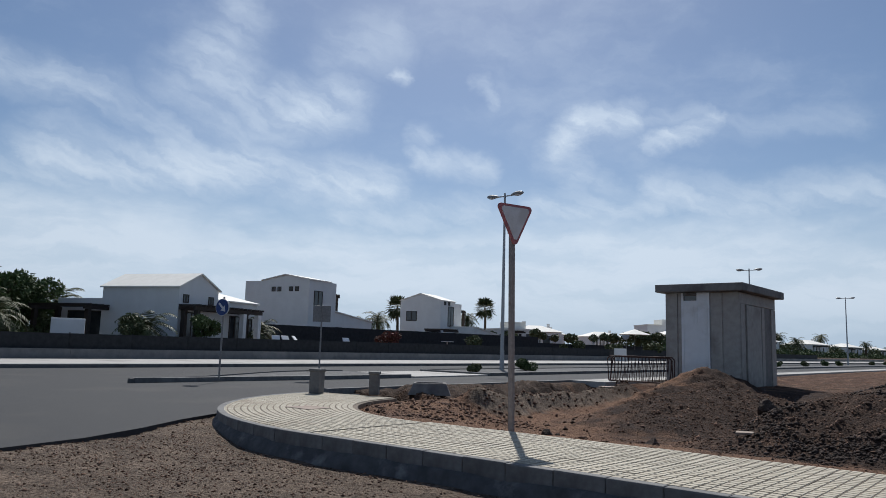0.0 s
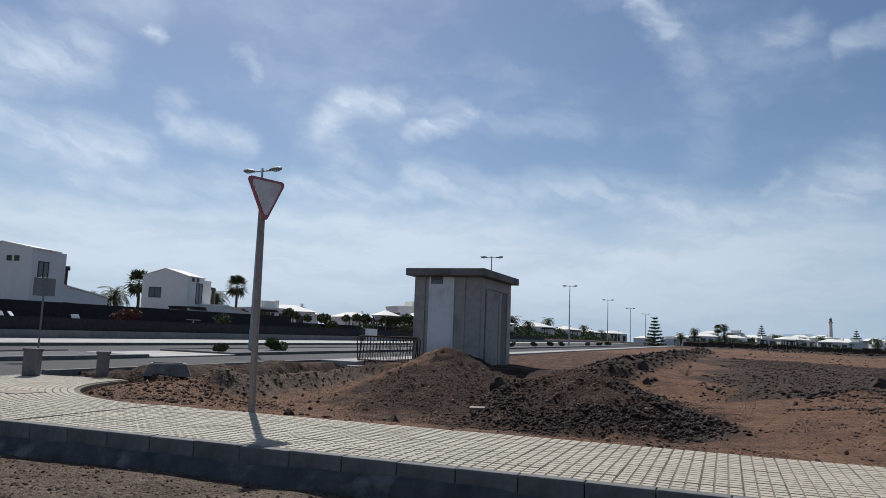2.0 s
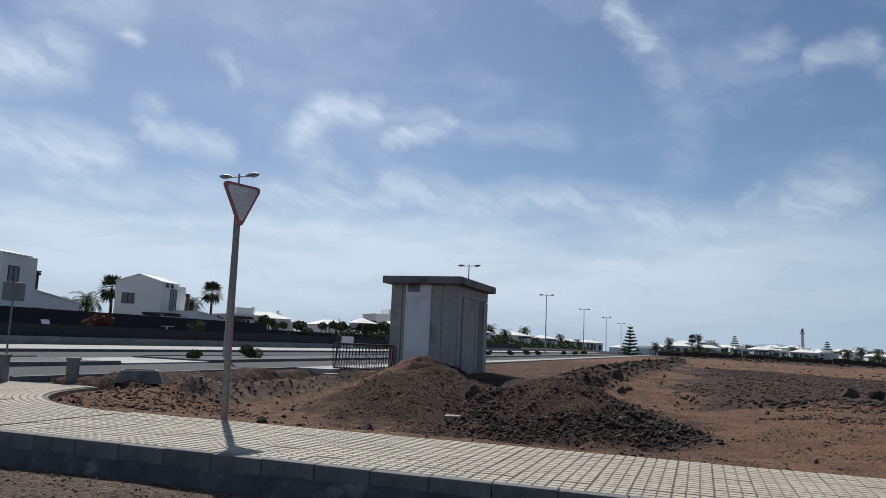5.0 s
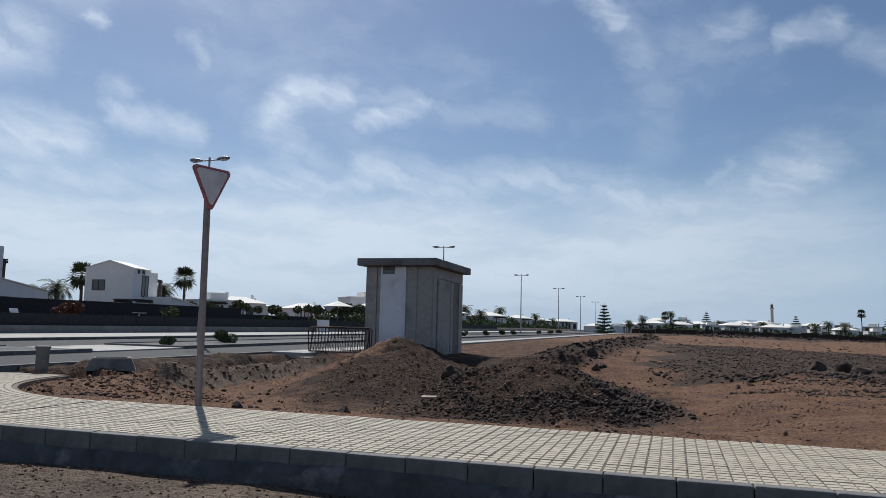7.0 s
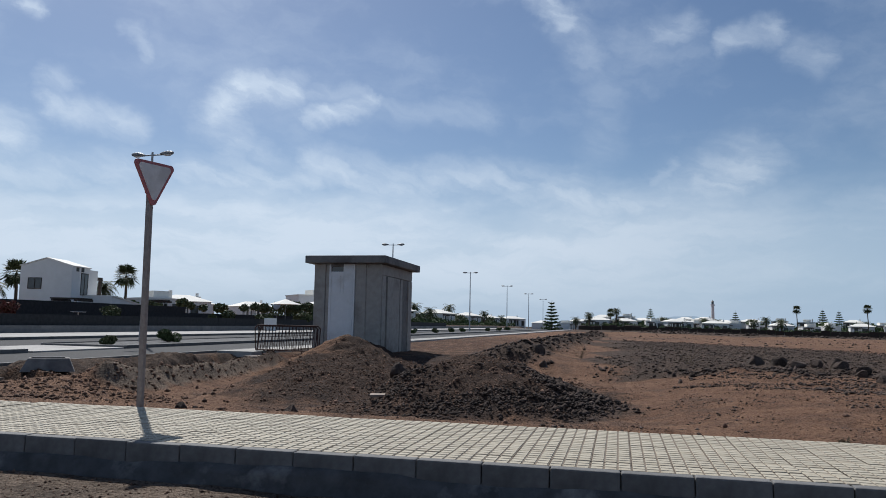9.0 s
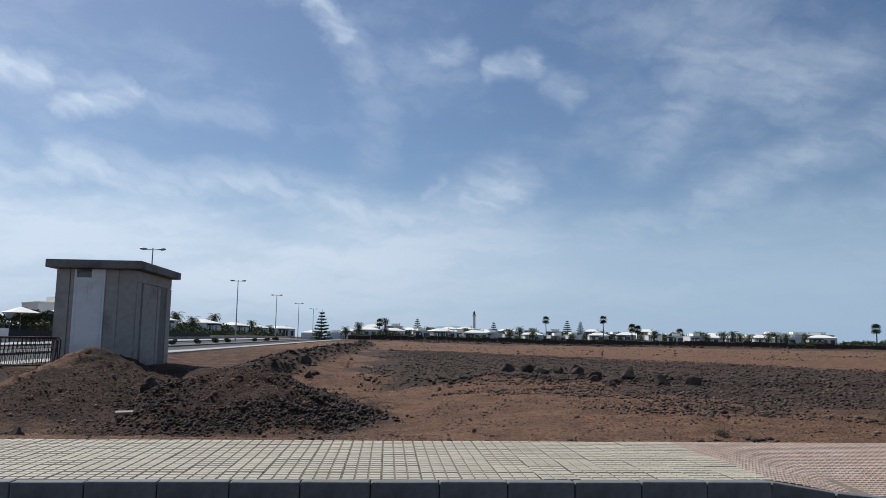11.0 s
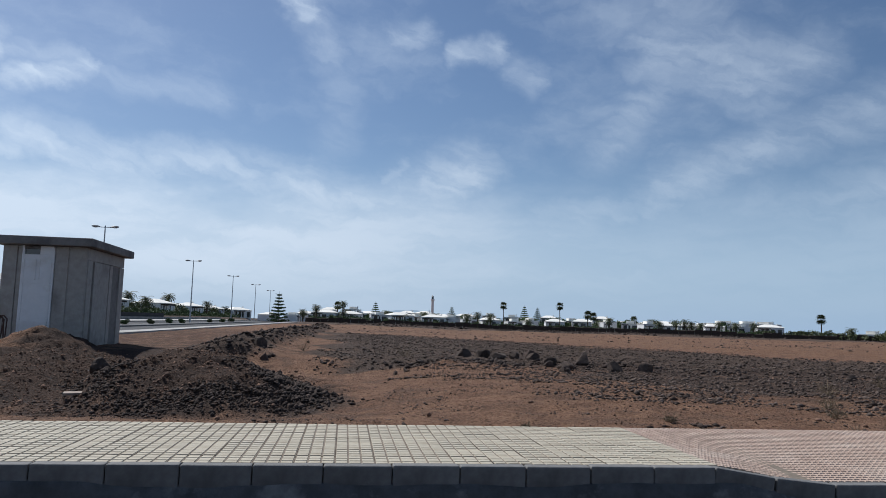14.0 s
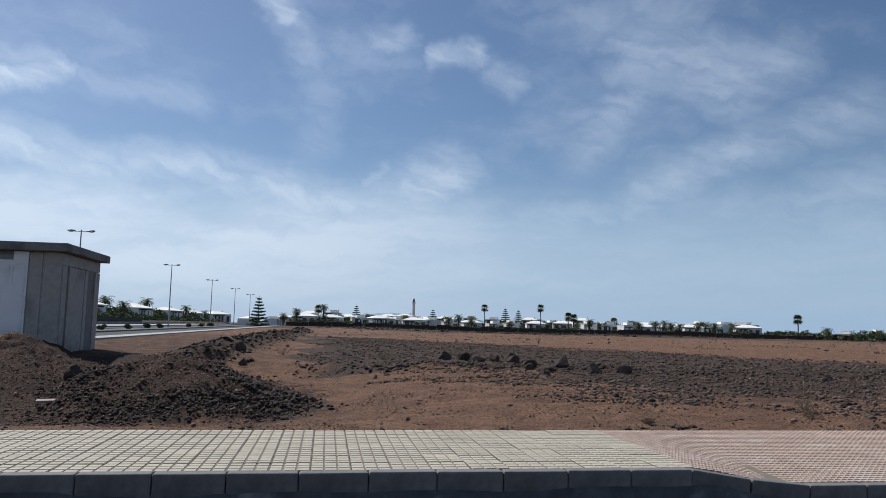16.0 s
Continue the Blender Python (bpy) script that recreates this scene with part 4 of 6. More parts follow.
    for k, (o, z) in enumerate(prof):
        j = o + 0.022 * fbm(q, np.full_like(q, 3.0 * k), 1.6, 7 + k, 4) * (k > 0)
        zz = z + 0.03 * fbm(q, np.full_like(q, 9.0), 0.8, 17, 4) * (k in (0, 1, 2))
        dip = np.array([ramp_z(a, KERB_Y) if c < 6 else 0.0 for a, c in P])
        for (a, c), (nx_, ny_), jj, z_, dd in zip(P, nrm, j, zz, dip):
            v.append((a + nx_ * jj, c + ny_ * jj, z_ + dd))
    w = len(P)
    for k in range(len(prof) - 1):
        for i in range(w - 1):
            f.append((k * w + i, k * w + i + 1, (k + 1) * w + i + 1, (k + 1) * w + i))
    raw("footing", v, f, M_FOOT, kb, "rough dark concrete footing", smooth=True)


build_pavement()


# ---- houses beyond the road ----
def gable_block(parent, x0, x1, y0, y1, z0, h, rise, over=0.15, ridge="y"):
    """Rendered walls up to the gables and a pitched roof over them, as two meshes."""
    b = bmesh.new()
    if ridge == "y":
        xm = (x0 + x1) / 2
        for y in (y0, y1):
            [b.verts.new(p) for p in ((x0, y, z0), (x1, y, z0), (x1, y, h), (xm, y, h + rise), (x0, y, h))]
    else:
        ym = (y0 + y1) / 2
        for x in (x0, x1):
            [b.verts.new(p) for p in ((x, y0, z0), (x, y1, z0), (x, y1, h), (x, ym, h + rise), (x, y0, h))]
    b.verts.ensure_lookup_table()
    v = b.verts
    b.faces.new(v[0:5]), b.faces.new(v[5:10])
    for a, c in ((0, 1), (1, 2), (4, 0)):
        b.faces.new((v[a], v[c], v[c + 5], v[a + 5]))
    bmesh.ops.recalc_face_normals(b, faces=b.faces)
    part("wall", b, M_WHITE, parent)
    t = 0.10
    b = bmesh.new()
    for s in (0, 1):
        if ridge == "y":
            e, m = (x0 - over, x1 + over)[s], (x0 + x1) / 2
            k = h - rise * over / abs((x1 - x0) / 2)
            pts = [(e, y0 - over, k), (m, y0 - over, h + rise), (m, y1 + over, h + rise), (e, y1 + over, k)]
        else:
            e, m = (y0 - over, y1 + over)[s], (y0 + y1) / 2
            k = h - rise * over / abs((y1 - y0) / 2)
            pts = [(x0 - over, e, k), (x0 - over, m, h + rise), (x1 + over, m, h + rise), (x1 + over, e, k)]
        lo = [b.verts.new((p[0], p[1], p[2] + 0.012)) for p in pts]
        hi = [b.verts.new((p[0], p[1], p[2] + t)) for p in pts]
        b.faces.new(lo), b.faces.new(hi)
        for i in range(4):
            b.faces.new((lo[i], lo[(i + 1) % 4], hi[(i + 1) % 4], hi[i]))
    bmesh.ops.recalc_face_normals(b, faces=b.faces)
    part("roof", b, M_ROOF, parent, "white pitched roof")


def flat_block(parent, x0, x1, y0, y1, z0, h):
    boxed("wall", (x0, y0, z0), (x1, y1, h), M_WHITE, parent)
    b = bmesh.new()
    for lo, hi in (((x0, y0), (x1, y0 + 0.15)), ((x0, y1 - 0.15), (x1, y1)), ((x0, y0 + 0.15), (x0 + 0.15, y1 - 0.15)), ((x1 - 0.15, y0 + 0.15), (x1, y1 - 0.15))):
        box(b, (*lo, h), (*hi, h + 0.22))
    part("parapet", b, M_WHITE, parent)


def shed_block(parent, x0, x1, y0, y1, z0, ha, hb):
    """Lean-to: the roof falls from ha at x0 to hb at x1."""
    for nm, t0, t1, mt, o in (("wall", None, 0.0, M_WHITE, 0.0), ("roof", 0.01, 0.10, M_ROOF, 0.12)):
        b = bmesh.new()
        v = []
        for x, h in ((x0, ha), (x1 + o, hb - o * (ha - hb) / (x1 - x0))):
            for y in (y0 - o, y1 + o):
                v.append((b.verts.new((x, y, z0 if t0 is None else h + t0)), b.verts.new((x, y, h + t1))))
        a, c, d, e = v
        for q in ((a[0], c[0], e[0], d[0]), (a[1], d[1], e[1], c[1]), (a[0], a[1], c[1], c[0]), (d[0], e[0], e[1], d[1]), (a[0], d[0], d[1], a[1]), (c[0], c[1], e[1], e[0])):
            b.faces.new(q)
        bmesh.ops.recalc_face_normals(b, faces=b.faces)
        part(nm, b, mt, parent)


def opening(parent, axis, at, a, b_, z0, z1, kind="window", mt=None):
    """A framed window or door let into a wall: axis 'x' = wall of constant x."""
    fr = bmesh.new()
    w = 0.07
    P = lambda s, d, z: (at + d, s, z) if axis == "x" else (s, at + d, z)
    for lo, hi in (((a, z0), (b_, z0 + w)), ((a, z1 - w), (b_, z1)), ((a, z0 + w), (a + w, z1 - w)), ((b_ - w, z0 + w), (b_, z1 - w)), (((a + b_) / 2 - w / 2, z0 + w), ((a + b_) / 2 + w / 2, z1 - w))):
        p, q = Vector(P(lo[0], -0.04, lo[1])), Vector(P(hi[0], 0.04, hi[1]))
        box(fr, [min(i, j) for i, j in zip(p, q)], [max(i, j) for i, j in zip(p, q)])
    win = part(kind, fr, mt or M_WOOD, parent, "dark timber frame")
    p, q = Vector(P(a + 0.02, -0.02, z0 + 0.02)), Vector(P(b_ - 0.02, 0.015, z1 - 0.02))
    boxed("pane", [min(i, j) for i, j in zip(p, q)], [max(i, j) for i, j in zip(p, q)], M_GLASS, win)


def pergola(parent, x0, x1, y0, y1, z0, h, posts=M_WHITE, beams=M_WOOD):
    for x in (x0 + 0.15, x1 - 0.15):
        for y in (y0 + 0.15, y1 - 0.15):
            boxed("post", (x - 0.13, y - 0.13, z0), (x + 0.13, y + 0.13, h), posts, parent, 0.01)
    for y in (y0 + 0.1, y1 - 0.1):
        boxed("beam", (x0 - 0.2, y - 0.09, h), (x1 + 0.2, y + 0.09, h + 0.2), beams, parent)
    for x in np.arange(x0, x1 + 0.01, 0.45):
        boxed("rafter", (x - 0.05, y0 - 0.2, h + 0.2), (x + 0.05, y1 + 0.2, h + 0.32), beams, parent)


def hip_block(parent, x0, x1, y0, y1, z0, h, rise, over=0.15):
    """Rendered walls under a pyramid roof."""
    boxed("wall", (x0, y0, z0), (x1, y1, h), M_WHITE, parent)
    b = bmesh.new()
    base = [b.verts.new(p) for p in ((x0 + 0.02, y0 - over, h + 0.01), (x1 + over, y0 - over, h + 0.01), (x1 + over, y1 + over, h + 0.01), (x0 + 0.02, y1 + over, h + 0.01))]
    rim = [b.verts.new((v.co.x, v.co.y, h + 0.09)) for v in base]
    top = b.verts.new((x0 + 0.8, (y0 + y1) / 2, h + rise))
    b.faces.new(base[::-1])
    for i in range(4):
        j = (i + 1) % 4
        b.faces.new((base[i], base[j], rim[j], rim[i])), b.faces.new((rim[i], rim[j], top))
    part("roof", b, M_ROOF, parent, "pale hipped roof")


def house_a():
    e = thing("house", "white single-storey house with a pale gabled roof and dark pergolas", "house", pose(-38.9, 22.6, 0.45, 0, 0, 110))
    # local x along the near front to the right, local y to the left and away is negative: front faces -y
    # local axes: +x runs along the street-side gable, +y away behind it
    gable_block(e, 0, 3.6, 0, 5.6, 0, 3.62, 0.85, 0.14, "y")
    flat_block(e, 0.5, 3.4, 5.6, 9.6, 0, 2.75)
    hip_block(e, 3.6, 8.2, 0.25, 4.8, 0, 3.05, 0.95)
    for a in (0.35, 2.65):
        opening(e, "y", 0.0, a, a + 0.5, 2.72, 3.22)
    opening(e, "y", 0.0, 0.5, 1.9, 0.2, 2.2, "door")
    opening(e, "y", 0.25, 5.2, 6.3, 0.1, 2.2, "door")
    opening(e, "y", 0.25, 6.9, 7.7, 0.1, 2.1, "door")
    pergola(e, 0.1, 6.4, -1.3, -0.1, 0, 2.3, M_WOOD)
    for a in (4.4, 6.0):
        boxed("column", (a, -1.4, 0), (a + 0.32, -1.08, 2.28), M_WHITE, e, 0.01)
    opening(e, "x", 0.5, 5.6, 8.7, 0.1, 2.2, "door")
    pergola(e, -1.6, 0.4, 5.0, 9.4, 0, 2.2, M_WOOD)
    boxed("garden_wall", (-1.9, 5.0, 0), (-1.72, 7.4, 0.95), M_WHITE, e)


house_a()


def house_b():
    e = thing("house", "white two-storey house with a low gable and small square windows", "house", pose(-49.3, 40.8, 0.5, 0, 0, 102))
    flat_block(e, 0, 3.9, 0, 7.2, 0, 5.75)
    gable_block(e, 0.02, 3.0, 0.03, 5.2, 5.4, 5.98, 0.45, 0.12, "x")
    for a in (1.1, 1.75, 3.05, 3.7):
        opening(e, "x", 0.0, a, a + 0.42, 5.0, 5.42)
    opening(e, "y", 0.0, 0.7, 1.9, 3.3, 5.1, "window")
    opening(e, "y", 0.0, 0.5, 1.7, 0.9, 1.7, "window")
    shed_block(e, 3.9, 10.5, 0.4, 6.0, 0, 3.5, 2.75)
    opening(e, "y", 0.4, 4.4, 5.6, 1.3, 2.1, "window")
    pergola(e, 3.95, 5.0, 0.5, 2.6, 3.3, 4.75, M_WOOD)
    flat_block(e, 6.5, 9.5, 6.1, 9.0, 0, 2.9)


house_b()


def house_c():
    e = thing("house", "white two-storey house with a gabled roof and a lean-to", "house", pose(-51.6, 61.1, 0.55, 0, 0, 100))
    gable_block(e, 0, 3.2, 0, 5.2, 0, 5.55, 0.75, 0.1, "x")
    flat_block(e, 3.2, 4.9, 0.1, 4.0, 0, 5.2)
    opening(e, "x", 0.0, 3.0, 4.4, 3.3, 4.4)
    opening(e, "y", 0.0, 1.6, 2.9, 2.8, 5.0)
    for a in (0.7, 1.6):
        opening(e, "y", 0.0, a, a + 0.45, 5.1, 5.5)
    shed_block(e, 2.2, 8.0, -3.0, 0.0, 0, 2.75, 2.1)
    pergola(e, 4.9, 6.6, 0.5, 3.5, 2.8, 4.5, M_WOOD)
    pergola(e, -3.0, -0.4, -2.4, 0.0, 0, 2.1)


house_c()


# ---- plants ----
def leaf_cloud(name, blobs, n, size, mt, parent, seed, label="", squash=0.8):
    """Many small leaves filling ragged clumps: blobs are (x, y, z, radius)."""
    rs = np.random.RandomState(seed)
    bl = np.array(blobs, float)
    pick = rs.choice(len(bl), n, p=bl[:, 3] ** 2 / (bl[:, 3] ** 2).sum())
    d = rs.normal(size=(n, 3))
    d /= np.linalg.norm(d, axis=1)[:, None]
    r = bl[pick, 3] * (0.45 + 0.6 * rs.rand(n) ** 0.5)
    c = bl[pick, :3] + d * r[:, None] * [1, 1, squash]
    u = rs.normal(size=(n, 3)) + [0, 0, 0.3]
    u /= np.linalg.norm(u, axis=1)[:, None]
    w = np.cross(u, rs.normal(size=(n, 3)))
    w /= np.linalg.norm(w, axis=1)[:, None]
    s = size * (0.6 + 0.8 * rs.rand(n))[:, None]
    v = np.stack([c - u * s, c + w * s * 0.42, c + u * s, c - w * s * 0.42], 1).reshape(-1, 3)
    f = np.arange(4 * n).reshape(-1, 4)
    return raw(name, v, f, mt, parent, label)


def tree(x, y, z, h, spread, seed, label="dense green broad-leaved garden tree", mt=None):
    rs = random.Random(seed)
    e = thing("tree", label, "tree", pose(x, y, z))
    b = bmesh.new()
    tube(b, (0, 0, 0), (0.1, 0, h * 0.4), 0.17, 0.11, 8)
    blobs = []
    for k in range(16):
        a = rs.uniform(0, 6.28)
        r = spread * rs.uniform(0.25, 0.8)
        zz = h * rs.uniform(0.45, 0.88)
        tip = (r * math.cos(a), r * math.sin(a), zz)
        tube(b, (0.08, 0, h * rs.uniform(0.25, 0.4)), tip, 0.07, 0.02, 6)
        blobs.append((*tip, spread * rs.uniform(0.28, 0.5)))
    part("trunk", b, M_TRUNK, e)
    leaf_cloud("crown", blobs, 5200, 0.14, mt or M_LEAF, e, seed)
    return e


def bush(x, y, z, r, seed, mt=None, label="low green shrub", n=500, size=0.06, h=1.0):
    rs = random.Random(seed)
    e = thing("shrub", label, "shrub", pose(x, y, z))
    b = bmesh.new()
    blobs = []
    for k in range(6):
        a, q = rs.uniform(0, 6.28), r * rs.uniform(0.1, 0.65)
        tip = (q * math.cos(a), q * math.sin(a), r * h * rs.uniform(0.35, 0.8))
        tube(b, (0, 0, -0.03), tip, 0.02, 0.008, 5)
        blobs.append((*tip, r * rs.uniform(0.3, 0.5)))
    part("stem_clump", b, M_TRUNK, e)
    leaf_cloud("foliage", blobs, n, size, mt or M_LEAF, e, seed)
    return e


def frond(v, f, base, yaw, rise, length, seed, wide=0.42, seg=9):
    """One arching feather leaf, leaflets on both sides."""
    rs = random.Random(seed)
    p, a = Vector(base), rise
    d = Vector((math.cos(yaw), math.sin(yaw), 0))
    side = Vector((-math.sin(yaw), math.cos(yaw), 0))
    st = length / seg
    for k in range(seg):
        q = p + (d * math.cos(a) + Vector((0, 0, math.sin(a)))) * st
        t = (k + 0.5) / seg
        w = length * wide * math.sin(math.pi * (0.12 + 0.8 * t)) * 0.55
        i = len(v)
        v += [p + Vector((0, 0, 0.02)), q + Vector((0, 0, 0.02)), q - Vector((0, 0, 0.02))]
        f.append((i, i + 1, i + 2))
        for s in (-1, 1):
            for j in (0, 1):
                o = p + (q - p) * (j * 0.5)
                tip = o + side * s * w * rs.uniform(0.8, 1.15) + (q - p).normalized() * w * 0.55 - Vector((0, 0, w * rs.uniform(0.2, 0.55)))
                i = len(v)
                v += [o, o + (q - p) * 0.36, tip]
                f.append((i, i + 1, i + 2))
        p, a = q, a - rs.uniform(0.16, 0.30) * (9 / seg)


def fan_leaf(v, f, base, yaw, rise, r, rs):
    """A stalk ending in a stiff fan of narrow blades."""
    d = Vector((math.cos(yaw) * math.cos(rise), math.sin(yaw) * math.cos(rise), math.sin(rise)))
    side = Vector((-math.sin(yaw), math.cos(yaw), 0))
    up = side.cross(d)
    o = Vector(base)
    hub = o + d * r * 0.42
    i = len(v)
    v += [o + side * 0.02, o - side * 0.02, hub]
    f.append((i, i + 1, i + 2))
    for k in range(11):
        a = radians(-100 + 20 * k) + rs.uniform(-0.08, 0.08)
        t = d * math.cos(a) + side * math.sin(a)
        n = up.cross(t)
        L = r * rs.uniform(0.5, 0.62) * (1 - 0.25 * abs(k - 5) / 5)
        i = len(v)
        v += [hub, hub + t * L * 0.6 + n * L * 0.085, hub + t * L - Vector((0, 0, 0.16 * L)), hub + t * L * 0.6 - n * L * 0.085]
        f.append((i, i + 1, i + 2, i + 3))


def palm(h, r, seed, fronds=34, label="tall fan-crowned palm tree", low=-0.5, thick=0.2, fan=False):
    rs = random.Random(seed)
    e = thing("palm_tree", label, "palm", group="palms")
    b = bmesh.new()
    z = 0
    while z < h:
        k = 1 - 0.25 * z / max(h, 0.1)
        tube(b, (0.05 * math.sin(z), 0, z), (0.05 * math.sin(z + 0.4), 0, min(z + 0.42, h + 0.05)), thick * k * 1.08, thick * k * 0.92, 9)
        z += 0.4
    part("trunk", b, M_TRUNK, e)
    v, f = [], []
    for k in range(fronds):
        if fan:
            fan_leaf(v, f, (0.05 * math.sin(h), 0, h), 2.4 * k + rs.uniform(-0.2, 0.2), -1.1 + 2.5 * (k + 0.5) / fronds, r * rs.uniform(0.85, 1.1), rs)
            continue
        frond(v, f, (0.05 * math.sin(h), 0, h), 2.4 * k + rs.uniform(-0.2, 0.2), low + (1.45 - low) * (k + 0.5) / fronds, r * rs.uniform(0.85, 1.1), seed * 99 + k)
    raw("crown", v, f, M_PALM, e)
    return e


def norfolk_pine(h, seed):
    rs = random.Random(seed)
    e = thing("norfolk_pine", "dark tiered araucaria with level branches", "conifer", group="conifers")
    b = bmesh.new()
    tube(b, (0, 0, 0), (0, 0, h), 0.16, 0.02, 8)
    part("trunk", b, M_TRUNK, e)
    blobs = []
    n = 9
    for k in range(n):
        z = h * (0.2 + 0.78 * k / n)
        L = h * 0.26 * (1 - k / n) + 0.15
        for j in range(6):
            a = j * 1.047 + k * 0.5 + rs.uniform(-0.15, 0.15)
            for t in (0.3, 0.6, 0.9):
                blobs.append((L * t * math.cos(a), L * t * math.sin(a), z + 0.18 * L * t, 0.22 + 0.09 * L))
    leaf_cloud("foliage", blobs, 5000, 0.16, M_LEAF, e, seed, squash=0.55)
    return e


def polar(az, d):
    return d * math.sin(radians(az)), d * math.cos(radians(az))


# ---- far settlement ----
def bungalow(seed, w, d, h, roof, chim=True):
    rs = random.Random(seed)
    e = thing("bungalow", "low white holiday bungalow with a pale roof", "house", group="far bungalows")
    boxed("wall", (-w / 2, -d / 2, -1.5), (w / 2, d / 2, h), M_WHITE, e)
    b = bmesh.new()
    if roof == "hip":
        o = 0.3
        base = [b.verts.new(p) for p in ((-w / 2 - o, -d / 2 - o, h + 0.02), (w / 2 + o, -d / 2 - o, h + 0.02), (w / 2 + o, d / 2 + o, h + 0.02), (-w / 2 - o, d / 2 + o, h + 0.02))]
        top = [b.verts.new(p) for p in ((-w * 0.16, 0, h + 1.0), (w * 0.16, 0, h + 1.0))]
        for q in ((base[0], base[1], top[1], top[0]), (base[1], base[2], top[1]), (base[2], base[3], top[0], top[1]), (base[3], base[0], top[0]), base[::-1]):
            b.faces.new(q)
    else:
        box(b, (-w / 2 - 0.1, -d / 2 - 0.1, h + 0.01), (w / 2 + 0.1, d / 2 + 0.1, h + 0.18))
        box(b, (-w * 0.2, -d * 0.3, h + 0.18), (w * 0.25, d * 0.3, h + 1.1))
    part("roof", b, M_ROOF, e, "white roof")
    if chim:
        boxed("chimney", (w * 0.3, -0.2, h + 0.1), (w * 0.3 + 0.35, 0.2, h + 1.3), M_WHITE, e)
    x = -w / 2 + 0.6
    while x < w / 2 - 1.6:
        k = rs.uniform(1.2, 2.6)
        z0 = rs.choice((0.1, 0.1, 0.7))
        opening(e, "y", -d / 2, x, x + k, z0, 2.1, "window")
        x += k + rs.uniform(0.5, 1.6)
    pergola(e, -w / 2 + 0.5, -w / 2 + w * 0.45, -d / 2 - 2.0, -d / 2 - 0.1, -1.0, 2.15)
    return e


def village():
    rs = random.Random(77)
    protos = [bungalow(1, 6.5, 6, 2.7, "hip"), bungalow(2, 5.5, 5, 2.6, "flat"), bungalow(3, 8.5, 6.5, 2.8, "hip"), bungalow(4, 5, 5.5, 2.9, "flat", False), bungalow(5, 10, 7, 5.2, "flat")]
    first = [True] * len(protos)

    def place(p, az, d, zoff=0.0, yaw=None):
        x, y = polar(az, d)
        m = pose(x, y, float(ground_z(x, y)) + zoff, 0, 0, -az + (rs.uniform(-25, 25) if yaw is None else yaw))
        if first[p]:
            first[p] = False
            protos[p].matrix_basis = m
        else:
            copy_thing(protos[p], m)
    # front row along the far side of the lot, and roofs behind it
    az = -1.5
    while az < 31.5:
        place(rs.choice((0, 1, 2, 3)), az, 264 + rs.uniform(-9, 9) + 0.25 * az, 0.5)
        az += rs.uniform(1.15, 2.1)
    az = -3.0
    while az < 28:
        place(rs.choice((0, 2, 0, 1)), az, 300 + rs.uniform(-20, 20), rs.uniform(0.9, 2.4) if az < 20 else 0.9)
        az += rs.uniform(0.9, 1.9)
    place(4, -22.9, 132, -0.6, 20)
    for a in (28.2, 29.8, 31.0, 37.6, 39.4):
        place(4 if a < 32 else rs.choice((1, 3)), a, 305 if a < 32 else 250, -0.8)
    # beside the road, on its west side
    for k, (x, y) in enumerate(((-46, 112), (-52, 128), (-45, 146), (-50, 162), (-44, 180), (-49, 198), (-44, 216), (-50, 236), (-45, 258), (-40, 282), (-30, 300), (-20, 290), (-60, 150), (-64, 190),
                                (-62, 96), (-58, 84), (-70, 110), (-75, 92), (-68, 128))):
        m = pose(x, y, float(ground_z(x, y)) + 0.1, 0, 0, 60 + rs.uniform(-15, 15))
        copy_thing(protos[(0, 2, 0, 1)[k % 4]], m)



village()


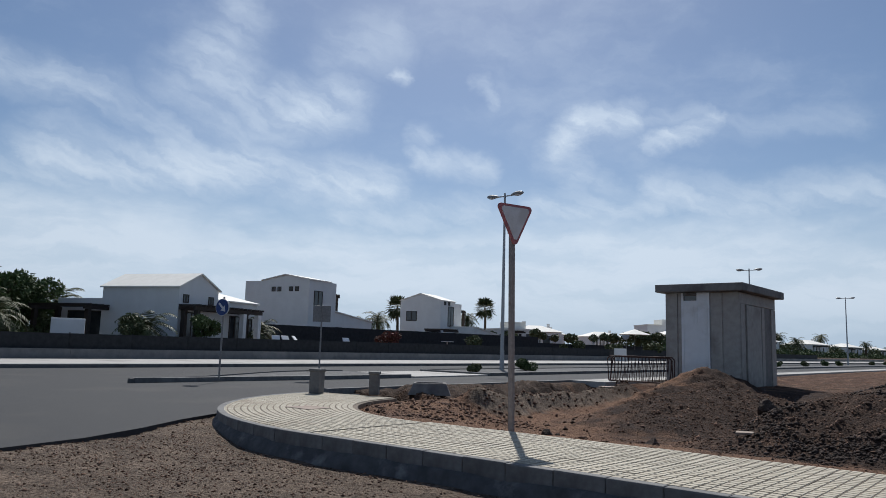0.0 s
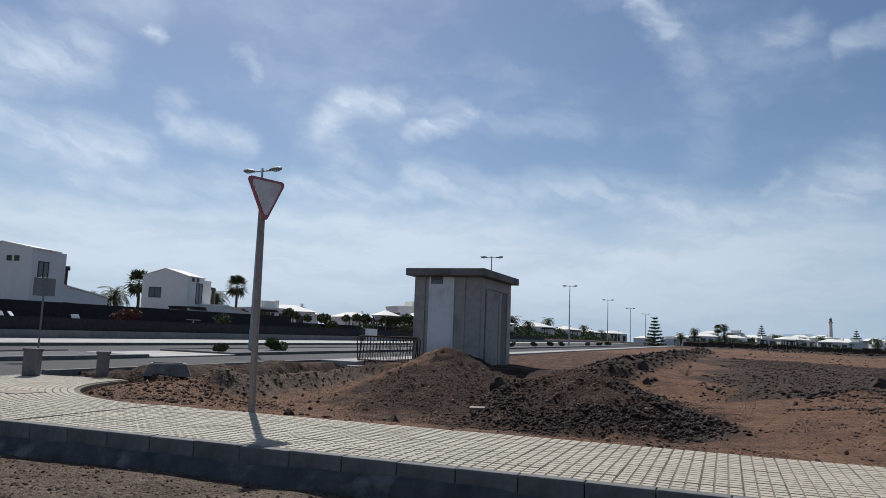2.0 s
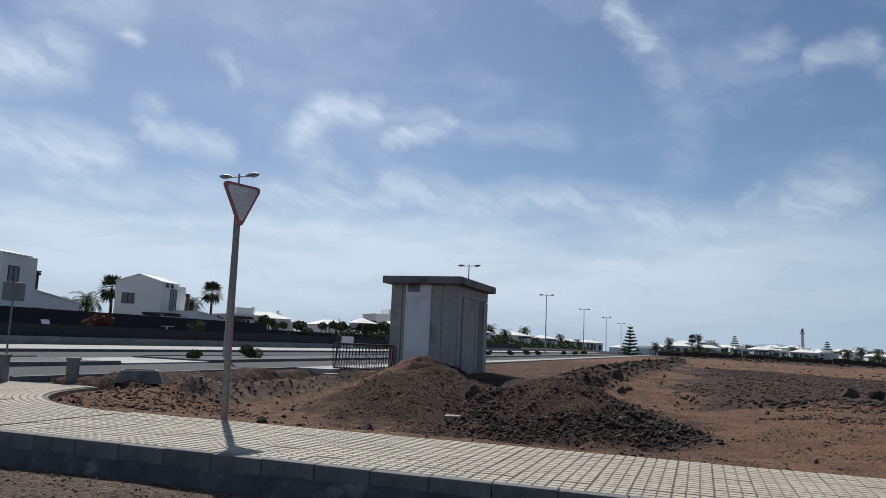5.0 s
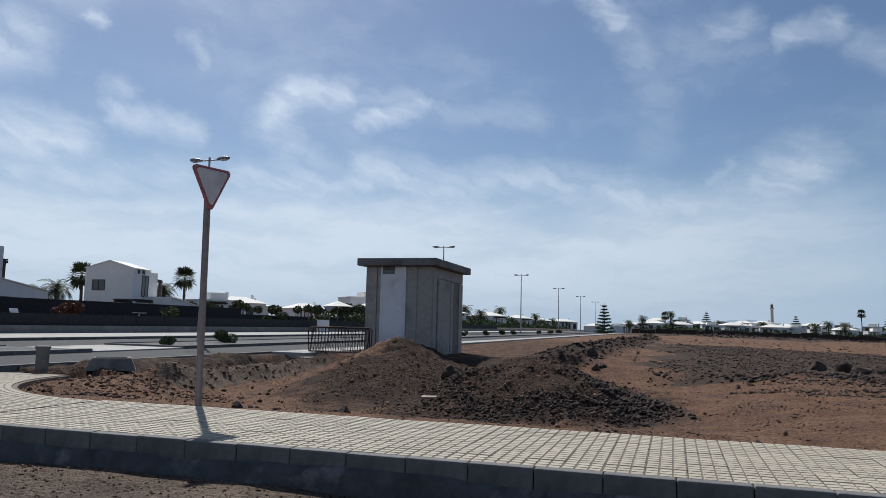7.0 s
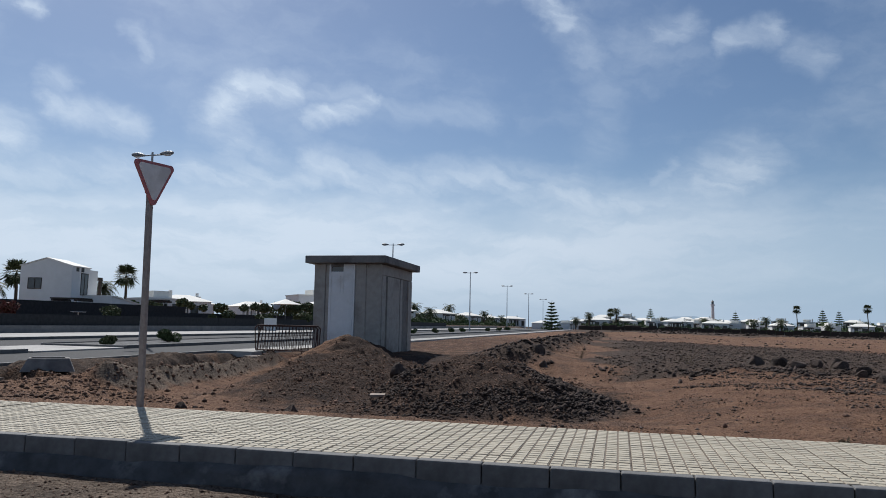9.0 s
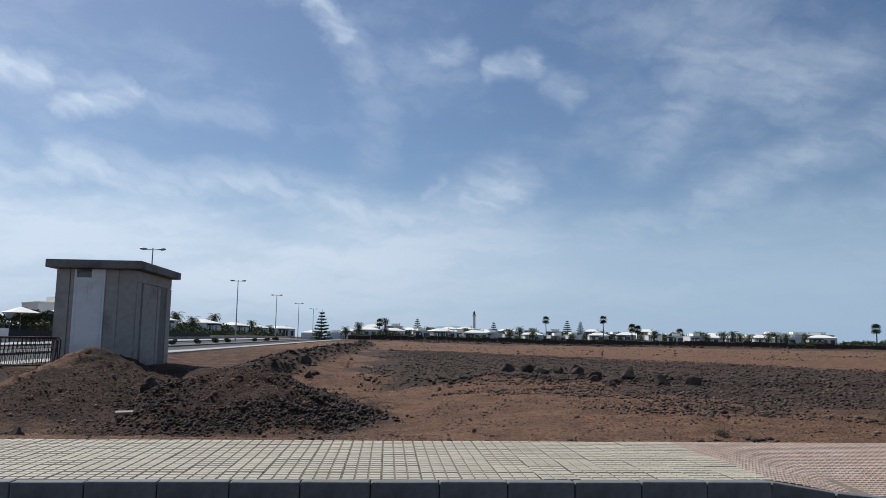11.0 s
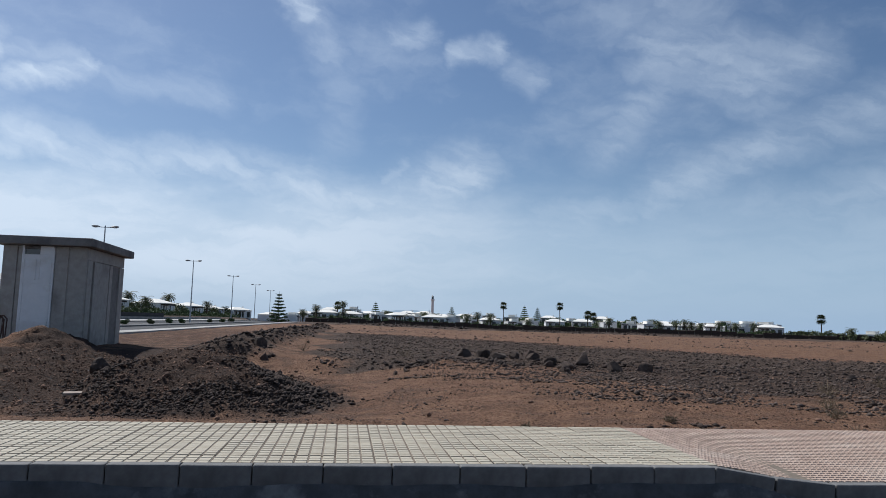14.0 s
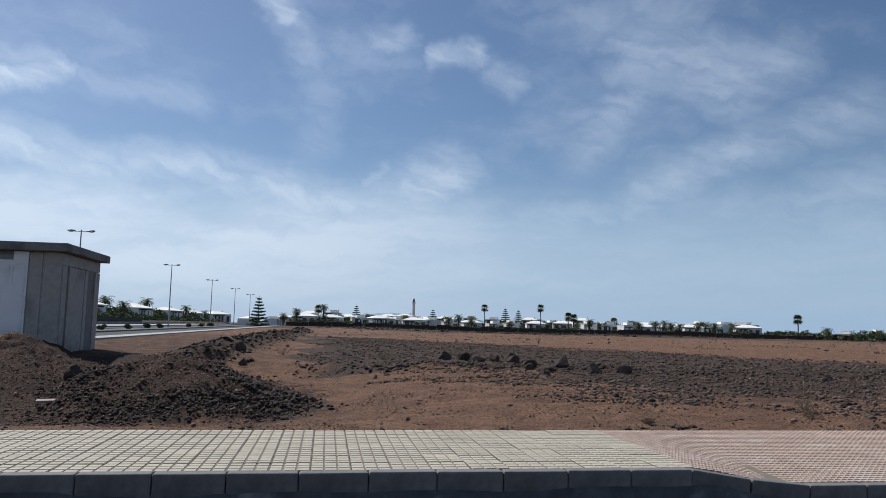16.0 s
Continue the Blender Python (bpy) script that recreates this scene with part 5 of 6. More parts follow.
def far_planting():
    rs = random.Random(12)
    tall = palm(7.2, 1.9, 3, 50, low=-0.9, label="tall fan palm with a dense round crown", fan=True)
    mid = palm(3.6, 2.3, 5, label="stout date palm with a wide crown", thick=0.28)
    low = palm(0.7, 2.0, 8, 26, "young palm with long arching leaves", -0.2, 0.25)
    fan = palm(9.0, 1.7, 11, 40, "slender fan palm with a small crown", -0.9, 0.16, True)
    used = set()

    def put(p, az, d, dz=0.0):
        x, y = polar(az, d)
        m = pose(x, y, float(ground_z(x, y)) + dz - 0.1, 0, 0, rs.uniform(0, 360))
        if p.name in used:
            copy_thing(p, m)
        else:
            used.add(p.name)
            p.matrix_basis = m
    # gardens beyond the road
    for p, a, d, dz in ((tall, -36.7, 104, -1.4), (mid, -38.1, 104, 0.5), (tall, -43.5, 92, -2.2), (mid, -45.0, 88, -0.4), (mid, -46.2, 90, -1.0), (low, -61.9, 43, 0.2), (low, -54.0, 52, 0.3),
                        (low, -71.5, 42, 0.6), (low, -72.5, 45, 1.2), (mid, -67.6, 55, -1.0)):
        put(p, a, d, dz)
    # along the road
    for p, a, d, dz in ((mid, -15.6, 160, 0.2), (mid, -12.9, 190, 0.8), (mid, -10.2, 235, 0.2), (mid, -8.9, 270, -0.6), (mid, -14.4, 175, -0.4), (mid, -2.2, 245, 1.0), (mid, -3.2, 255, 0.2), (mid, -19, 135, -0.6)):
        put(p, a, d, dz)
    # in and behind the settlement
    for p, a, d, dz in ((mid, -0.2, 255, 2.8), (tall, -0.6, 262, -1.2), (fan, 12.2, 258, -0.6), (fan, 16.5, 252, -0.6), (tall, 18.6, 262, -1.5), (tall, 19.0, 258, -2.0), (mid, 10.2, 255, 1.2), (mid, 11.2, 262, 0.9), (mid, 20.2, 255, 0.6), (tall, 22.0, 275, -2.6),
                        (mid, 23.8, 255, 0.3), (mid, 25.0, 255, 0.5), (mid, 26.1, 260, 0.3), (mid, 28.0, 255, 0.2), (mid, 29.1, 262, 0.2), (tall, 34.6, 255, -1.0), (mid, 36.4, 250, -0.8), (mid, 6.0, 268, 0.6), (mid, 3.2, 262, 0.2)):
        put(p, a, d, dz)
    q = random.Random(31)
    for k in range(30):
        put(mid if k % 3 else low, -2 + 33 * (k + q.random()) / 30, 256 + q.uniform(-4, 30), q.uniform(-0.6, 0.7))
    pine = norfolk_pine(9.5, 4)
    x, y = polar(13.8, 300)
    pine.matrix_basis = pose(x, y, float(ground_z(x, y)) + 0.5)
    for a, d, z in ((14.8, 300, 0.0), (2.3, 290, -0.5), (8.2, 292, -1.0), (-5.0, 190, -1.5)):
        x, y = polar(a, d)
        copy_thing(pine, pose(x, y, float(ground_z(x, y)) + z, 0, 0, rs.uniform(0, 360)))
    # hedges and scrub
    def hedge(name, az0, az1, d0, d1, r, n, leaves, seed, mt, label, zoff=0.0):
        q = random.Random(seed)
        e = thing(name, label, "hedge", kind="stuff")
        blobs = []
        for k in range(n):
            t = (k + q.random()) / n
            x, y = polar(az0 + (az1 - az0) * t, d0 + (d1 - d0) * t + q.uniform(-5, 5))
            blobs.append((x, y, float(ground_z(x, y)) + zoff + r * q.uniform(0.1, 0.8), r * q.uniform(0.6, 1.3)))
        leaf_cloud("foliage", blobs, leaves, r * 0.26, mt, e, seed)
    def row(name, x0, y0, y1, r, n, leaves, seed, mt, label, zoff):
        q = random.Random(seed)
        e = thing(name, label, "hedge", kind="stuff")
        blobs = []
        for k in range(n):
            x, y = x0 + q.uniform(-1.2, 1.2), y0 + (y1 - y0) * ((k + q.random()) / n) ** 1.4
            blobs.append((x, y, float(ground_z(x, y)) + zoff + r * q.uniform(0.0, 0.6), r * q.uniform(0.6, 1.25)))
        leaf_cloud("foliage", blobs, leaves, r * 0.2, mt, e, seed)
    hedge("hedge", 30.5, 42, 255, 240, 1.7, 60, 7000, 1, M_LEAFDRY, "belt of olive-green scrub beyond the lot")
    hedge("hedge", -3, 31, 249, 252, 1.0, 170, 18000, 2, M_LEAF, "dark low planting before the bungalows", 0.6)
    hedge("hedge", -2, 31, 275, 282, 2.1, 70, 11000, 12, M_LEAF, "dark trees and shrubs among the bungalows", 1.2)
    row("hedge", -43, 90, 290, 1.6, 60, 9000, 13, M_LEAFDRY, "loose green garden planting beside the road", 0.7)
    hedge("hedge", -40, -22, 92, 96, 0.8, 20, 6000, 14, M_LEAFDRY, "mixed garden planting behind the fence", 1.5)
    row("hedge", -38.5, 90, 270, 1.15, 110, 15000, 3, M_LEAF, "dense green hedge beside the road", -0.1)
    hedge("hedge", -31, -19, 80, 90, 0.6, 9, 2500, 4, M_LEAFDRY, "loose garden shrubs behind the fence", 0.3)
    # rough dark wall of lava stones before the bungalows
    b = bmesh.new()
    for k in range(80):
        a0, a1 = -3 + 46 * k / 80, -3 + 46 * (k + 0.98) / 80
        p, q_ = polar(a0, 238 + 0.1 * k), polar(a1, 238 + 0.1 * k)
        z = float(ground_z((p[0] + q_[0]) / 2, (p[1] + q_[1]) / 2))
        h = rs.uniform(1.1, 1.7)
        vs = [b.verts.new((*c, zz)) for c in (p, q_) for zz in (z - 0.5, z + h * rs.uniform(0.9, 1.1))]
        c0, c1 = polar(a0, 239.2 + 0.1 * k), polar(a1, 239.2 + 0.1 * k)
        vb = [b.verts.new((*c, zz)) for c in (c0, c1) for zz in (z - 0.5, z + h)]
        for f in ((vs[0], vs[2], vs[3], vs[1]), (vb[0], vb[1], vb[3], vb[2]), (vs[1], vs[3], vb[3], vb[1]), (vs[0], vs[1], vb[1], vb[0]), (vs[2], vb[2], vb[3], vs[3])):
            b.faces.new(f)
    tagged(part("wall_lava", b, M_ROCKBIG), "rough dark lava-stone wall along the far edge", "wall", kind="structure")


far_planting()


def lighthouse():
    x, y = polar(6.68, 800)
    e = thing("lighthouse", "tall grey lighthouse tower on the horizon", "lighthouse", pose(x, y, -2))
    b = bmesh.new()
    tube(b, (0, 0, 0), (0, 0, 29), 1.9, 1.35, 16)
    part("tower", b, M_WHITE, e)
    b = bmesh.new()
    tube(b, (0, 0, 29), (0, 0, 30.2), 2.2, 2.2, 16)
    part("gallery", b, M_WHITE, e)
    b = bmesh.new()
    tube(b, (0, 0, 30.2), (0, 0, 33), 1.2, 1.2, 12)
    part("lantern", b, M_GLASS, e)
    b = bmesh.new()
    tube(b, (0, 0, 33), (0, 0, 34.6), 1.5, 0.1, 12)
    part("dome", b, M_CONC, e)


lighthouse()


def hills():
    az = np.linspace(-6, 30, 70)
    v, f = [], []
    for k, a in enumerate(az):
        x, y = polar(a, 3300)
        h = 62 * math.exp(-((a - 4.5) / 2.6) ** 2) + 40 * math.exp(-((a - 9.5) / 3.0) ** 2) + 26 * math.exp(-((a - 16) / 5.0) ** 2) + 6 * float(fbm(np.array([a]), np.array([0.0]), 0.9, 3, 3)[0])
        x2, y2 = polar(a, 3420)
        v += [(x, y, -25), (x * 1.005, y * 1.005, max(h, -10)), (x2, y2, -25)]
        if k:
            i = 3 * k
            f += [(i - 3, i, i + 1, i - 2), (i - 2, i + 1, i + 2, i - 1)]
    tagged(raw("far_hills", v, f, M_HAZE), "faint blue hills on the horizon", "hill", kind="structure")


hills()
for k, (x, y, r) in enumerate(((-20.0, 25.9, 0.42), (-20.6, 30.9, 0.62), (-20.8, 52, 0.6), (-20.6, 60, 0.5), (-20.6, 66, 0.6), (-20.8, 74, 0.6), (-20.8, 83, 0.55), (-20.7, 92, 0.6), (-20.7, 98, 0.6), (-20.7, 118, 0.6), (-20.7, 130, 0.6), (-20.7, 140, 0.7))):
    bush(x, y, float(road_z(y)) + 0.1, r, 40 + k, M_LEAF if k % 3 else M_LEAFDRY, "low rounded shrub on the central reserve", 2200, 0.05, 0.9)
tree(-47.5, 15.8, 0.3, 4.6, 2.2, 5)
tree(-51, 17.0, 0.3, 5.2, 2.2, 6)
tree(-47, 12.3, 0.3, 4.6, 2.6, 7)
tree(-43.5, 13.4, 0.3, 3.6, 1.9, 8)
tree(-41.5, 10.6, 0.3, 3.6, 2.2, 9)
tree(-49, 18.2, 0.3, 4.2, 1.8, 10)
tree(-44.5, 11.6, 0.3, 4.3, 2.4, 12)
tree(-45.5, 14.8, 0.3, 4.4, 2.2, 13)
tree(-41, 12.4, 0.3, 2.9, 1.8, 14, "low spreading green garden tree", M_LEAFDRY)
tree(-54, 19.5, 0.3, 4.9, 2.2, 15)
for k, (x, y, r) in enumerate(((-45.5, 16.0, 1.5), (-47.5, 18.4, 1.6), (-43.0, 13.2, 1.5), (-46.8, 13.6, 1.7), (-41.5, 11.2, 1.4))):
    bush(x, y, 0.45, r, 70 + k, M_LEAFDRY if k % 2 else M_LEAF, "broad green garden shrub under the trees", 4500, 0.11, 1.2)
tree(-51, 14.0, 0.3, 5.2, 2.8, 11)
bush(-37.6, 19.2, 0.75, 1.0, 60, M_LEAFDRY, "rounded olive-green garden shrub", 1800, 0.1, 1.6)
bush(-36.6, 22.8, 0.75, 1.15, 61, M_LEAF, "dense dark green garden shrub", 2200, 0.1, 1.7)
bush(-42.5, 43.5, 0.85, 1.3, 62, M_LEAFRED, "reddish garden shrub by the fence", 1500, 0.1)
bush(-41.8, 54, 0.85, 1.2, 63, M_LEAFDRY, "olive garden shrub by the fence", 1200, 0.1)


# ---- loose stones ----
def stones(name, places, mt, label, seed, squash=0.75, chips=True):
    """Many loose stones as one mesh; places are rows of x, y, size."""
    rs = np.random.RandomState(seed)
    b = bmesh.new()
    if chips:
        vs = [b.verts.new(p) for p in ((1, 0, 0), (0, 1, 0), (-1, 0, 0), (0, -1, 0), (0, 0, 1), (0, 0, -1))]
        for i in range(4):
            b.faces.new((vs[i], vs[(i + 1) % 4], vs[4])), b.faces.new((vs[(i + 1) % 4], vs[i], vs[5]))
        b.verts.index_update()
    else:
        bmesh.ops.create_icosphere(b, subdivisions=1, radius=1)
    base = np.array([v.co[:] for v in b.verts])
    tri = np.array([[v.index for v in f.verts] for f in b.faces])
    b.free()
    P = np.asarray(places, float)
    n = len(P)
    z = ground_z(P[:, 0], P[:, 1])
    V = base[None] * (0.55 + 0.75 * rs.rand(n, len(base), 1))
    V = V * (0.65 + 0.6 * rs.rand(n, 1, 3)) * np.array([1, 1, squash])
    a = rs.rand(n) * 6.28
    c, s = np.cos(a)[:, None], np.sin(a)[:, None]
    V = np.stack([V[..., 0] * c - V[..., 1] * s, V[..., 0] * s + V[..., 1] * c, V[..., 2]], -1) * P[:, 2][:, None, None] * 0.5
    V += np.stack([P[:, 0], P[:, 1], z + P[:, 2] * 0.12], -1)[:, None]
    F = tri[None] + (np.arange(n) * len(base))[:, None, None]
    me = bpy.data.meshes.new(name)
    V, F = V.reshape(-1, 3), F.reshape(-1, 3)
    me.vertices.add(len(V))
    me.vertices.foreach_set("co", V.ravel())
    me.loops.add(F.size)
    me.loops.foreach_set("vertex_index", F.ravel())
    me.polygons.add(len(F))
    me.polygons.foreach_set("loop_start", np.arange(len(F)) * 3)
    me.update(calc_edges=True)
    return tagged(link_mesh(name, me, mt), label, "stones", kind="stuff")


def strewn(rs, n, x0, x1, y0, y1, s0, s1, keep=None):
    x, y = rs.uniform(x0, x1, n), rs.uniform(y0, y1, n)
    s = s0 + (s1 - s0) * rs.rand(n) ** 5
    ok = np.ones(n, bool) if keep is None else keep(x, y)
    ok &= pave_depth(x, y) < -0.06
    return np.stack([x, y, s], 1)[ok]


def along(rs, n, a, b, spread, s0, s1):
    t = rs.rand(n)
    x = a[0] + (b[0] - a[0]) * t + rs.normal(size=n) * spread
    y = a[1] + (b[1] - a[1]) * t + rs.normal(size=n) * spread
    s = s0 + (s1 - s0) * rs.rand(n) ** 4
    return np.stack([x, y, s], 1)[pave_depth(x, y) < -0.08]


def build_stones():
    rs = np.random.RandomState(8)
    cat = np.concatenate
    stones("lava_rubble", cat([
        along(rs, 9000, (-1.7, 18.0), (-0.6, 13.2), 0.34, 0.02, 0.15),
        along(rs, 5000, (-3.4, 12.2), (-0.9, 12.9), 0.34, 0.015, 0.10),
        along(rs, 2500, (-4.6, 15.6), (-3.8, 12.6), 0.34, 0.015, 0.12),
        along(rs, 900, (-3.2, 18), (-3.9, 26), 0.6, 0.04, 0.24),
    ]), M_ROCK, "dark lava rubble spilling down the spoil heap", 1)
    stones("ridge_rubble", cat([along(rs, 2600, (-3.7, 22), (-2.7, 95), 0.6, 0.06, 0.34), along(rs, 700, (1.6, 21.8), (8.6, 20.3), 0.5, 0.03, 0.22), along(rs, 1500, (8, 19.6), (34, 18.6), 0.7, 0.03, 0.20)]),
           M_ROCK, "ridge of tumbled dark lava stones", 2)
    band = lambda x, y: (fbm(x, y, 0.35, 91, 3) * 1.4 + x > 0) & (y + 1.9 * x + 5 * fbm(x, y, 0.12, 94, 3) < 72)
    stones("field_gravel", cat([strewn(rs, 70000, -1, 30, 21, 70, 0.03, 0.17, band), strewn(rs, 48000, 1, 24, 7.6, 22, 0.022, 0.13, lambda x, y: fbm(x, y, 0.5, 93, 4) + 0.26 * (x - 4.6) + 0.10 * (y - 12) > 0.1), strewn(rs, 12000, -1, 9, 7.8, 19, 0.016, 0.07, lambda x, y: fbm(x, y, 0.8, 97, 4) > 0.25),
                                strewn(rs, 5000, 25, 80, 18, 52, 0.08, 0.32, lambda x, y: fbm(x, y, 0.12, 96, 4) > 0), strewn(rs, 2500, -2, 110, 55, 130, 0.10, 0.4)]), M_GRAVEL, "dark gravel and lava stones strewn over the field", 3, 0.6)
    stones("soil_clods", cat([strewn(rs, 60000, -10.5, 0.0, 10, 25, 0.012, 0.07, lambda x, y: ((x + 4.6) / 4.1) ** 2 + ((y - 17.6) / 5.6) ** 2 + 0.5 * fbm(x, y, 0.7, 141, 4) < 1), strewn(rs, 9000, -10.5, 0.5, 8.0, 24, 0.010, 0.05), strewn(rs, 1500, -9, -1, 9.2, 22, 0.025, 0.15), strewn(rs, 16000, -2, 14, 7.2, 21, 0.008, 0.045, lambda x, y: fbm(x, y, 0.9, 142, 4) > -0.1), strewn(rs, 500, 0, 30, 8, 24, 0.03, 0.12)]),
           M_STONE, "loose clods and stones on the bare soil", 4)
    stones("verge_gravel", cat([strewn(rs, 16000, -9, 3, 1.5, 5.35, 0.008, 0.04), strewn(rs, 9000, -13.3, -8, 8.5, 20, 0.02, 0.12, lambda x, y: (np.hypot(x - ARC_X, y - ARC_Y) < R_OUT) & ((x < -10.6) | (y < 13))),
                                along(rs, 900, (-9.7, 12.9), (-11.0, 22.3), 0.3, 0.02, 0.14), strewn(rs, 9000, -11, -5, 3, 9, 0.010, 0.045, lambda x, y: np.hypot(x - ARC_X, y - ARC_Y) > R_OUT + 0.12)]),
           M_STONE, "grey-brown gravel beside the kerb and trench", 5)
    far = strewn(rs, 2500, -2, 150, 150, 236, 0.3, 1.1, lambda x, y: np.hypot(x, y) > 130)
    stones("far_rubble", far, M_ROCK, "scattered dark rocks far across the field", 6)


build_stones()


def boulder(x, y, s, seed, mt=None, label="rough dark lava boulder on the soil", squash=0.75, sink=0.12, yaw=0.0):
    b = bmesh.new()
    bmesh.ops.create_icosphere(b, subdivisions=3, radius=0.5)
    rs = random.Random(seed)
    off = Vector((rs.uniform(-50, 50), rs.uniform(-50, 50), seed))
    for v in b.verts:
        c = noise.cell(v.co * 1.7 + off)
        v.co *= 0.8 + 0.28 * noise.noise(v.co * 1.6 + off) + 0.12 * noise.noise(v.co * 5 + off) + 0.16 * c
        v.co.z *= squash
    for k in range(11):
        d = Vector((rs.uniform(-1, 1), rs.uniform(-1, 1), rs.uniform(-0.6, 1))).normalized()
        lim = rs.uniform(0.17, 0.33)
        for v in b.verts:
            over = v.co.dot(d) - lim
            if over > 0:
                v.co -= d * over * 0.9
    ob = part("boulder", b, mt or M_ROCKBIG)
    ob.matrix_basis = pose(x, y, float(ground_z(x, y)) + s * (0.30 - sink), 0, 0, yaw) @ Matrix.Diagonal((s, s, s, 1))
    return tagged(ob, label, "rock", group="boulders")


for k, (x, y, s) in enumerate(((3.95, 23.9, 0.62), (4.6, 24.2, 0.56), (5.2, 24.4, 0.50), (5.75, 24.5, 0.44), (6.35, 24.6, 0.56), (5.7, 21.6, 0.42), (5.95, 20.8, 0.40), (5.75, 20.1, 0.36), (6.1, 19.5, 0.44), (5.75, 18.6, 0.34),
                               (6.85, 20.6, 0.60), (7.3, 19.3, 0.46), (8.15, 19.1, 0.50), (-4.45, 14.75, 0.66), (-4.55, 9.85, 0.40), (-5.6, 8.75, 0.22), (-2.3, 23.0, 0.5), (-2.8, 26, 0.7), (-3.0, 19.6, 0.4),
                               (12.5, 17, 0.32), (13.6, 18.4, 0.4), (15, 18.8, 0.36), (16.2, 19.0, 0.4), (2.3, 21.4, 0.3), (-6.9, 11.2, 0.2), (-3.4, 30, 0.6), (-3.0, 37, 0.6), (9.9, 17.2, 0.26), (1.4, 18.9, 0.26))):
    boulder(x, y, s * (1.3 if 2.5 < x < 9 and y > 18 else 0.95), 100 + k, squash=0.85, sink=0.18, yaw=47.0 * k)


def crowd_barrier(x, y, z, yaw, lean, label="rusty crowd-control barrier with upright bars"):
    e = thing("crowd_barrier", label, "barrier", pose(x, y, z, lean, 0, yaw), group="crowd barriers")
    b = bmesh.new()
    L, H, r = 2.3, 1.05, 0.02
    for a, c in (((0, 0, 0.18), (0, 0, H - 0.1)), ((L, 0, 0.18), (L, 0, H - 0.1)), ((0.1, 0, H), (L - 0.1, 0, H)), ((0.0, 0, 0.18), (L, 0, 0.18)), ((0, 0, H - 0.1), (0.1, 0, H)), ((L, 0, H - 0.1), (L - 0.1, 0, H))):
        tube(b, a, c, r, n=8)
    part("frame", b, M_BARRIER, e)
    for k in range(1, 18):
        b = bmesh.new()
        tube(b, (L * k / 18, 0, 0.18), (L * k / 18, 0, H), 0.009, n=6)
        part("bar", b, M_BARRIER, e)
    for fx in (0.35, L - 0.35):
        b = bmesh.new()
        for s in (-1, 1):
            tube(b, (fx, 0, 0.18), (fx, s * 0.25, 0.14), 0.014, n=6)
            tube(b, (fx, s * 0.25, 0.14), (fx, s * 0.28, 0.0), 0.014, n=6)
        part("foot", b, M_BARRIER, e)


crowd_barrier(-12.4, 23.9, -0.12, 1, -6)
crowd_barrier(-12.75, 24.5, -0.12, -3, -16)
crowd_barrier(-12.6, 24.2, -0.12, 5, 9)


def chamber():
    e = thing("inspection_chamber", "low sloping concrete inspection chamber in the rubble", "chamber", pose(-11.5, 13.1, float(ground_z(-11.5, 13.1)) + 0.04, 0, 0, 40) @ Matrix.Scale(0.8, 4))
    b = bmesh.new()
    lo = [b.verts.new(p) for p in ((-0.62, -0.45, -0.1), (0.62, -0.45, -0.1), (0.62, 0.45, -0.1), (-0.62, 0.45, -0.1))]
    hi = [b.verts.new(p) for p in ((-0.45, -0.32, 0.24), (0.48, -0.32, 0.24), (0.48, 0.32, 0.24), (-0.45, 0.32, 0.24))]
    b.faces.new(hi)
    for i in range(4):
        b.faces.new((lo[i], lo[(i + 1) % 4], hi[(i + 1) % 4], hi[i]))
    bmesh.ops.bevel(b, geom=b.edges[:], offset=0.02, segments=1, affect="EDGES")
    part("body", b, M_CONC_ROOF, e)
    boxed("cover", (-0.38, -0.25, 0.235), (0.38, 0.25, 0.262), M_FOOT, e, 0.006)


chamber()


def slab(x, y, z, size, yaw, tilt, mt, label):
    b = box(bmesh.new(), (-size[0] / 2, -size[1] / 2, 0), (size[0] / 2, size[1] / 2, size[2]), 0.008)
    for v in b.verts:
        v.co += Vector((noise.noise(v.co * 4), noise.noise(v.co * 4 + Vector((9, 0, 0))), 0)) * 0.05
    ob = part("broken_slab", b, mt)
    ob.matrix_basis = pose(x, y, z, tilt, 0, yaw)
    tagged(ob, label, "slab", group="broken slabs")


slab(-4.35, 13.2, float(ground_z(-4.35, 13.2)) + 0.03, (0.32, 0.22, 0.04), 20, 4, M_PALE, "pale broken stone slab lying on the soil")
slab(-11.1, 21.3, float(ground_z(-11.1, 21.3)) + 0.0, (0.75, 0.25, 0.12), 60, 3, M_PALE, "pale concrete kerb block lying by the trench")


def utility_box(x, y, z, yaw, w, h, label):
    e = thing("utility_cabinet", label, "cabinet", pose(x, y, z, 0, 0, yaw))
    boxed("body", (-w / 2, -0.25, 0), (w / 2, 0.25, h), M_WHITE, e, 0.02)
    boxed("door", (-w / 2 + 0.07, -0.275, 0.08), (w / 2 - 0.07, -0.245, h - 0.07), M_WHITE, e, 0.01)


utility_box(-37.6, 16.0, 0.78, 65, 1.5, 1.15, "plain white utility cabinet behind the fence")
utility_box(-33.9, 68.0, float(road_z(68)) + 0.15, 28, 1.2, 1.25, "plain white utility cabinet on the far pavement")


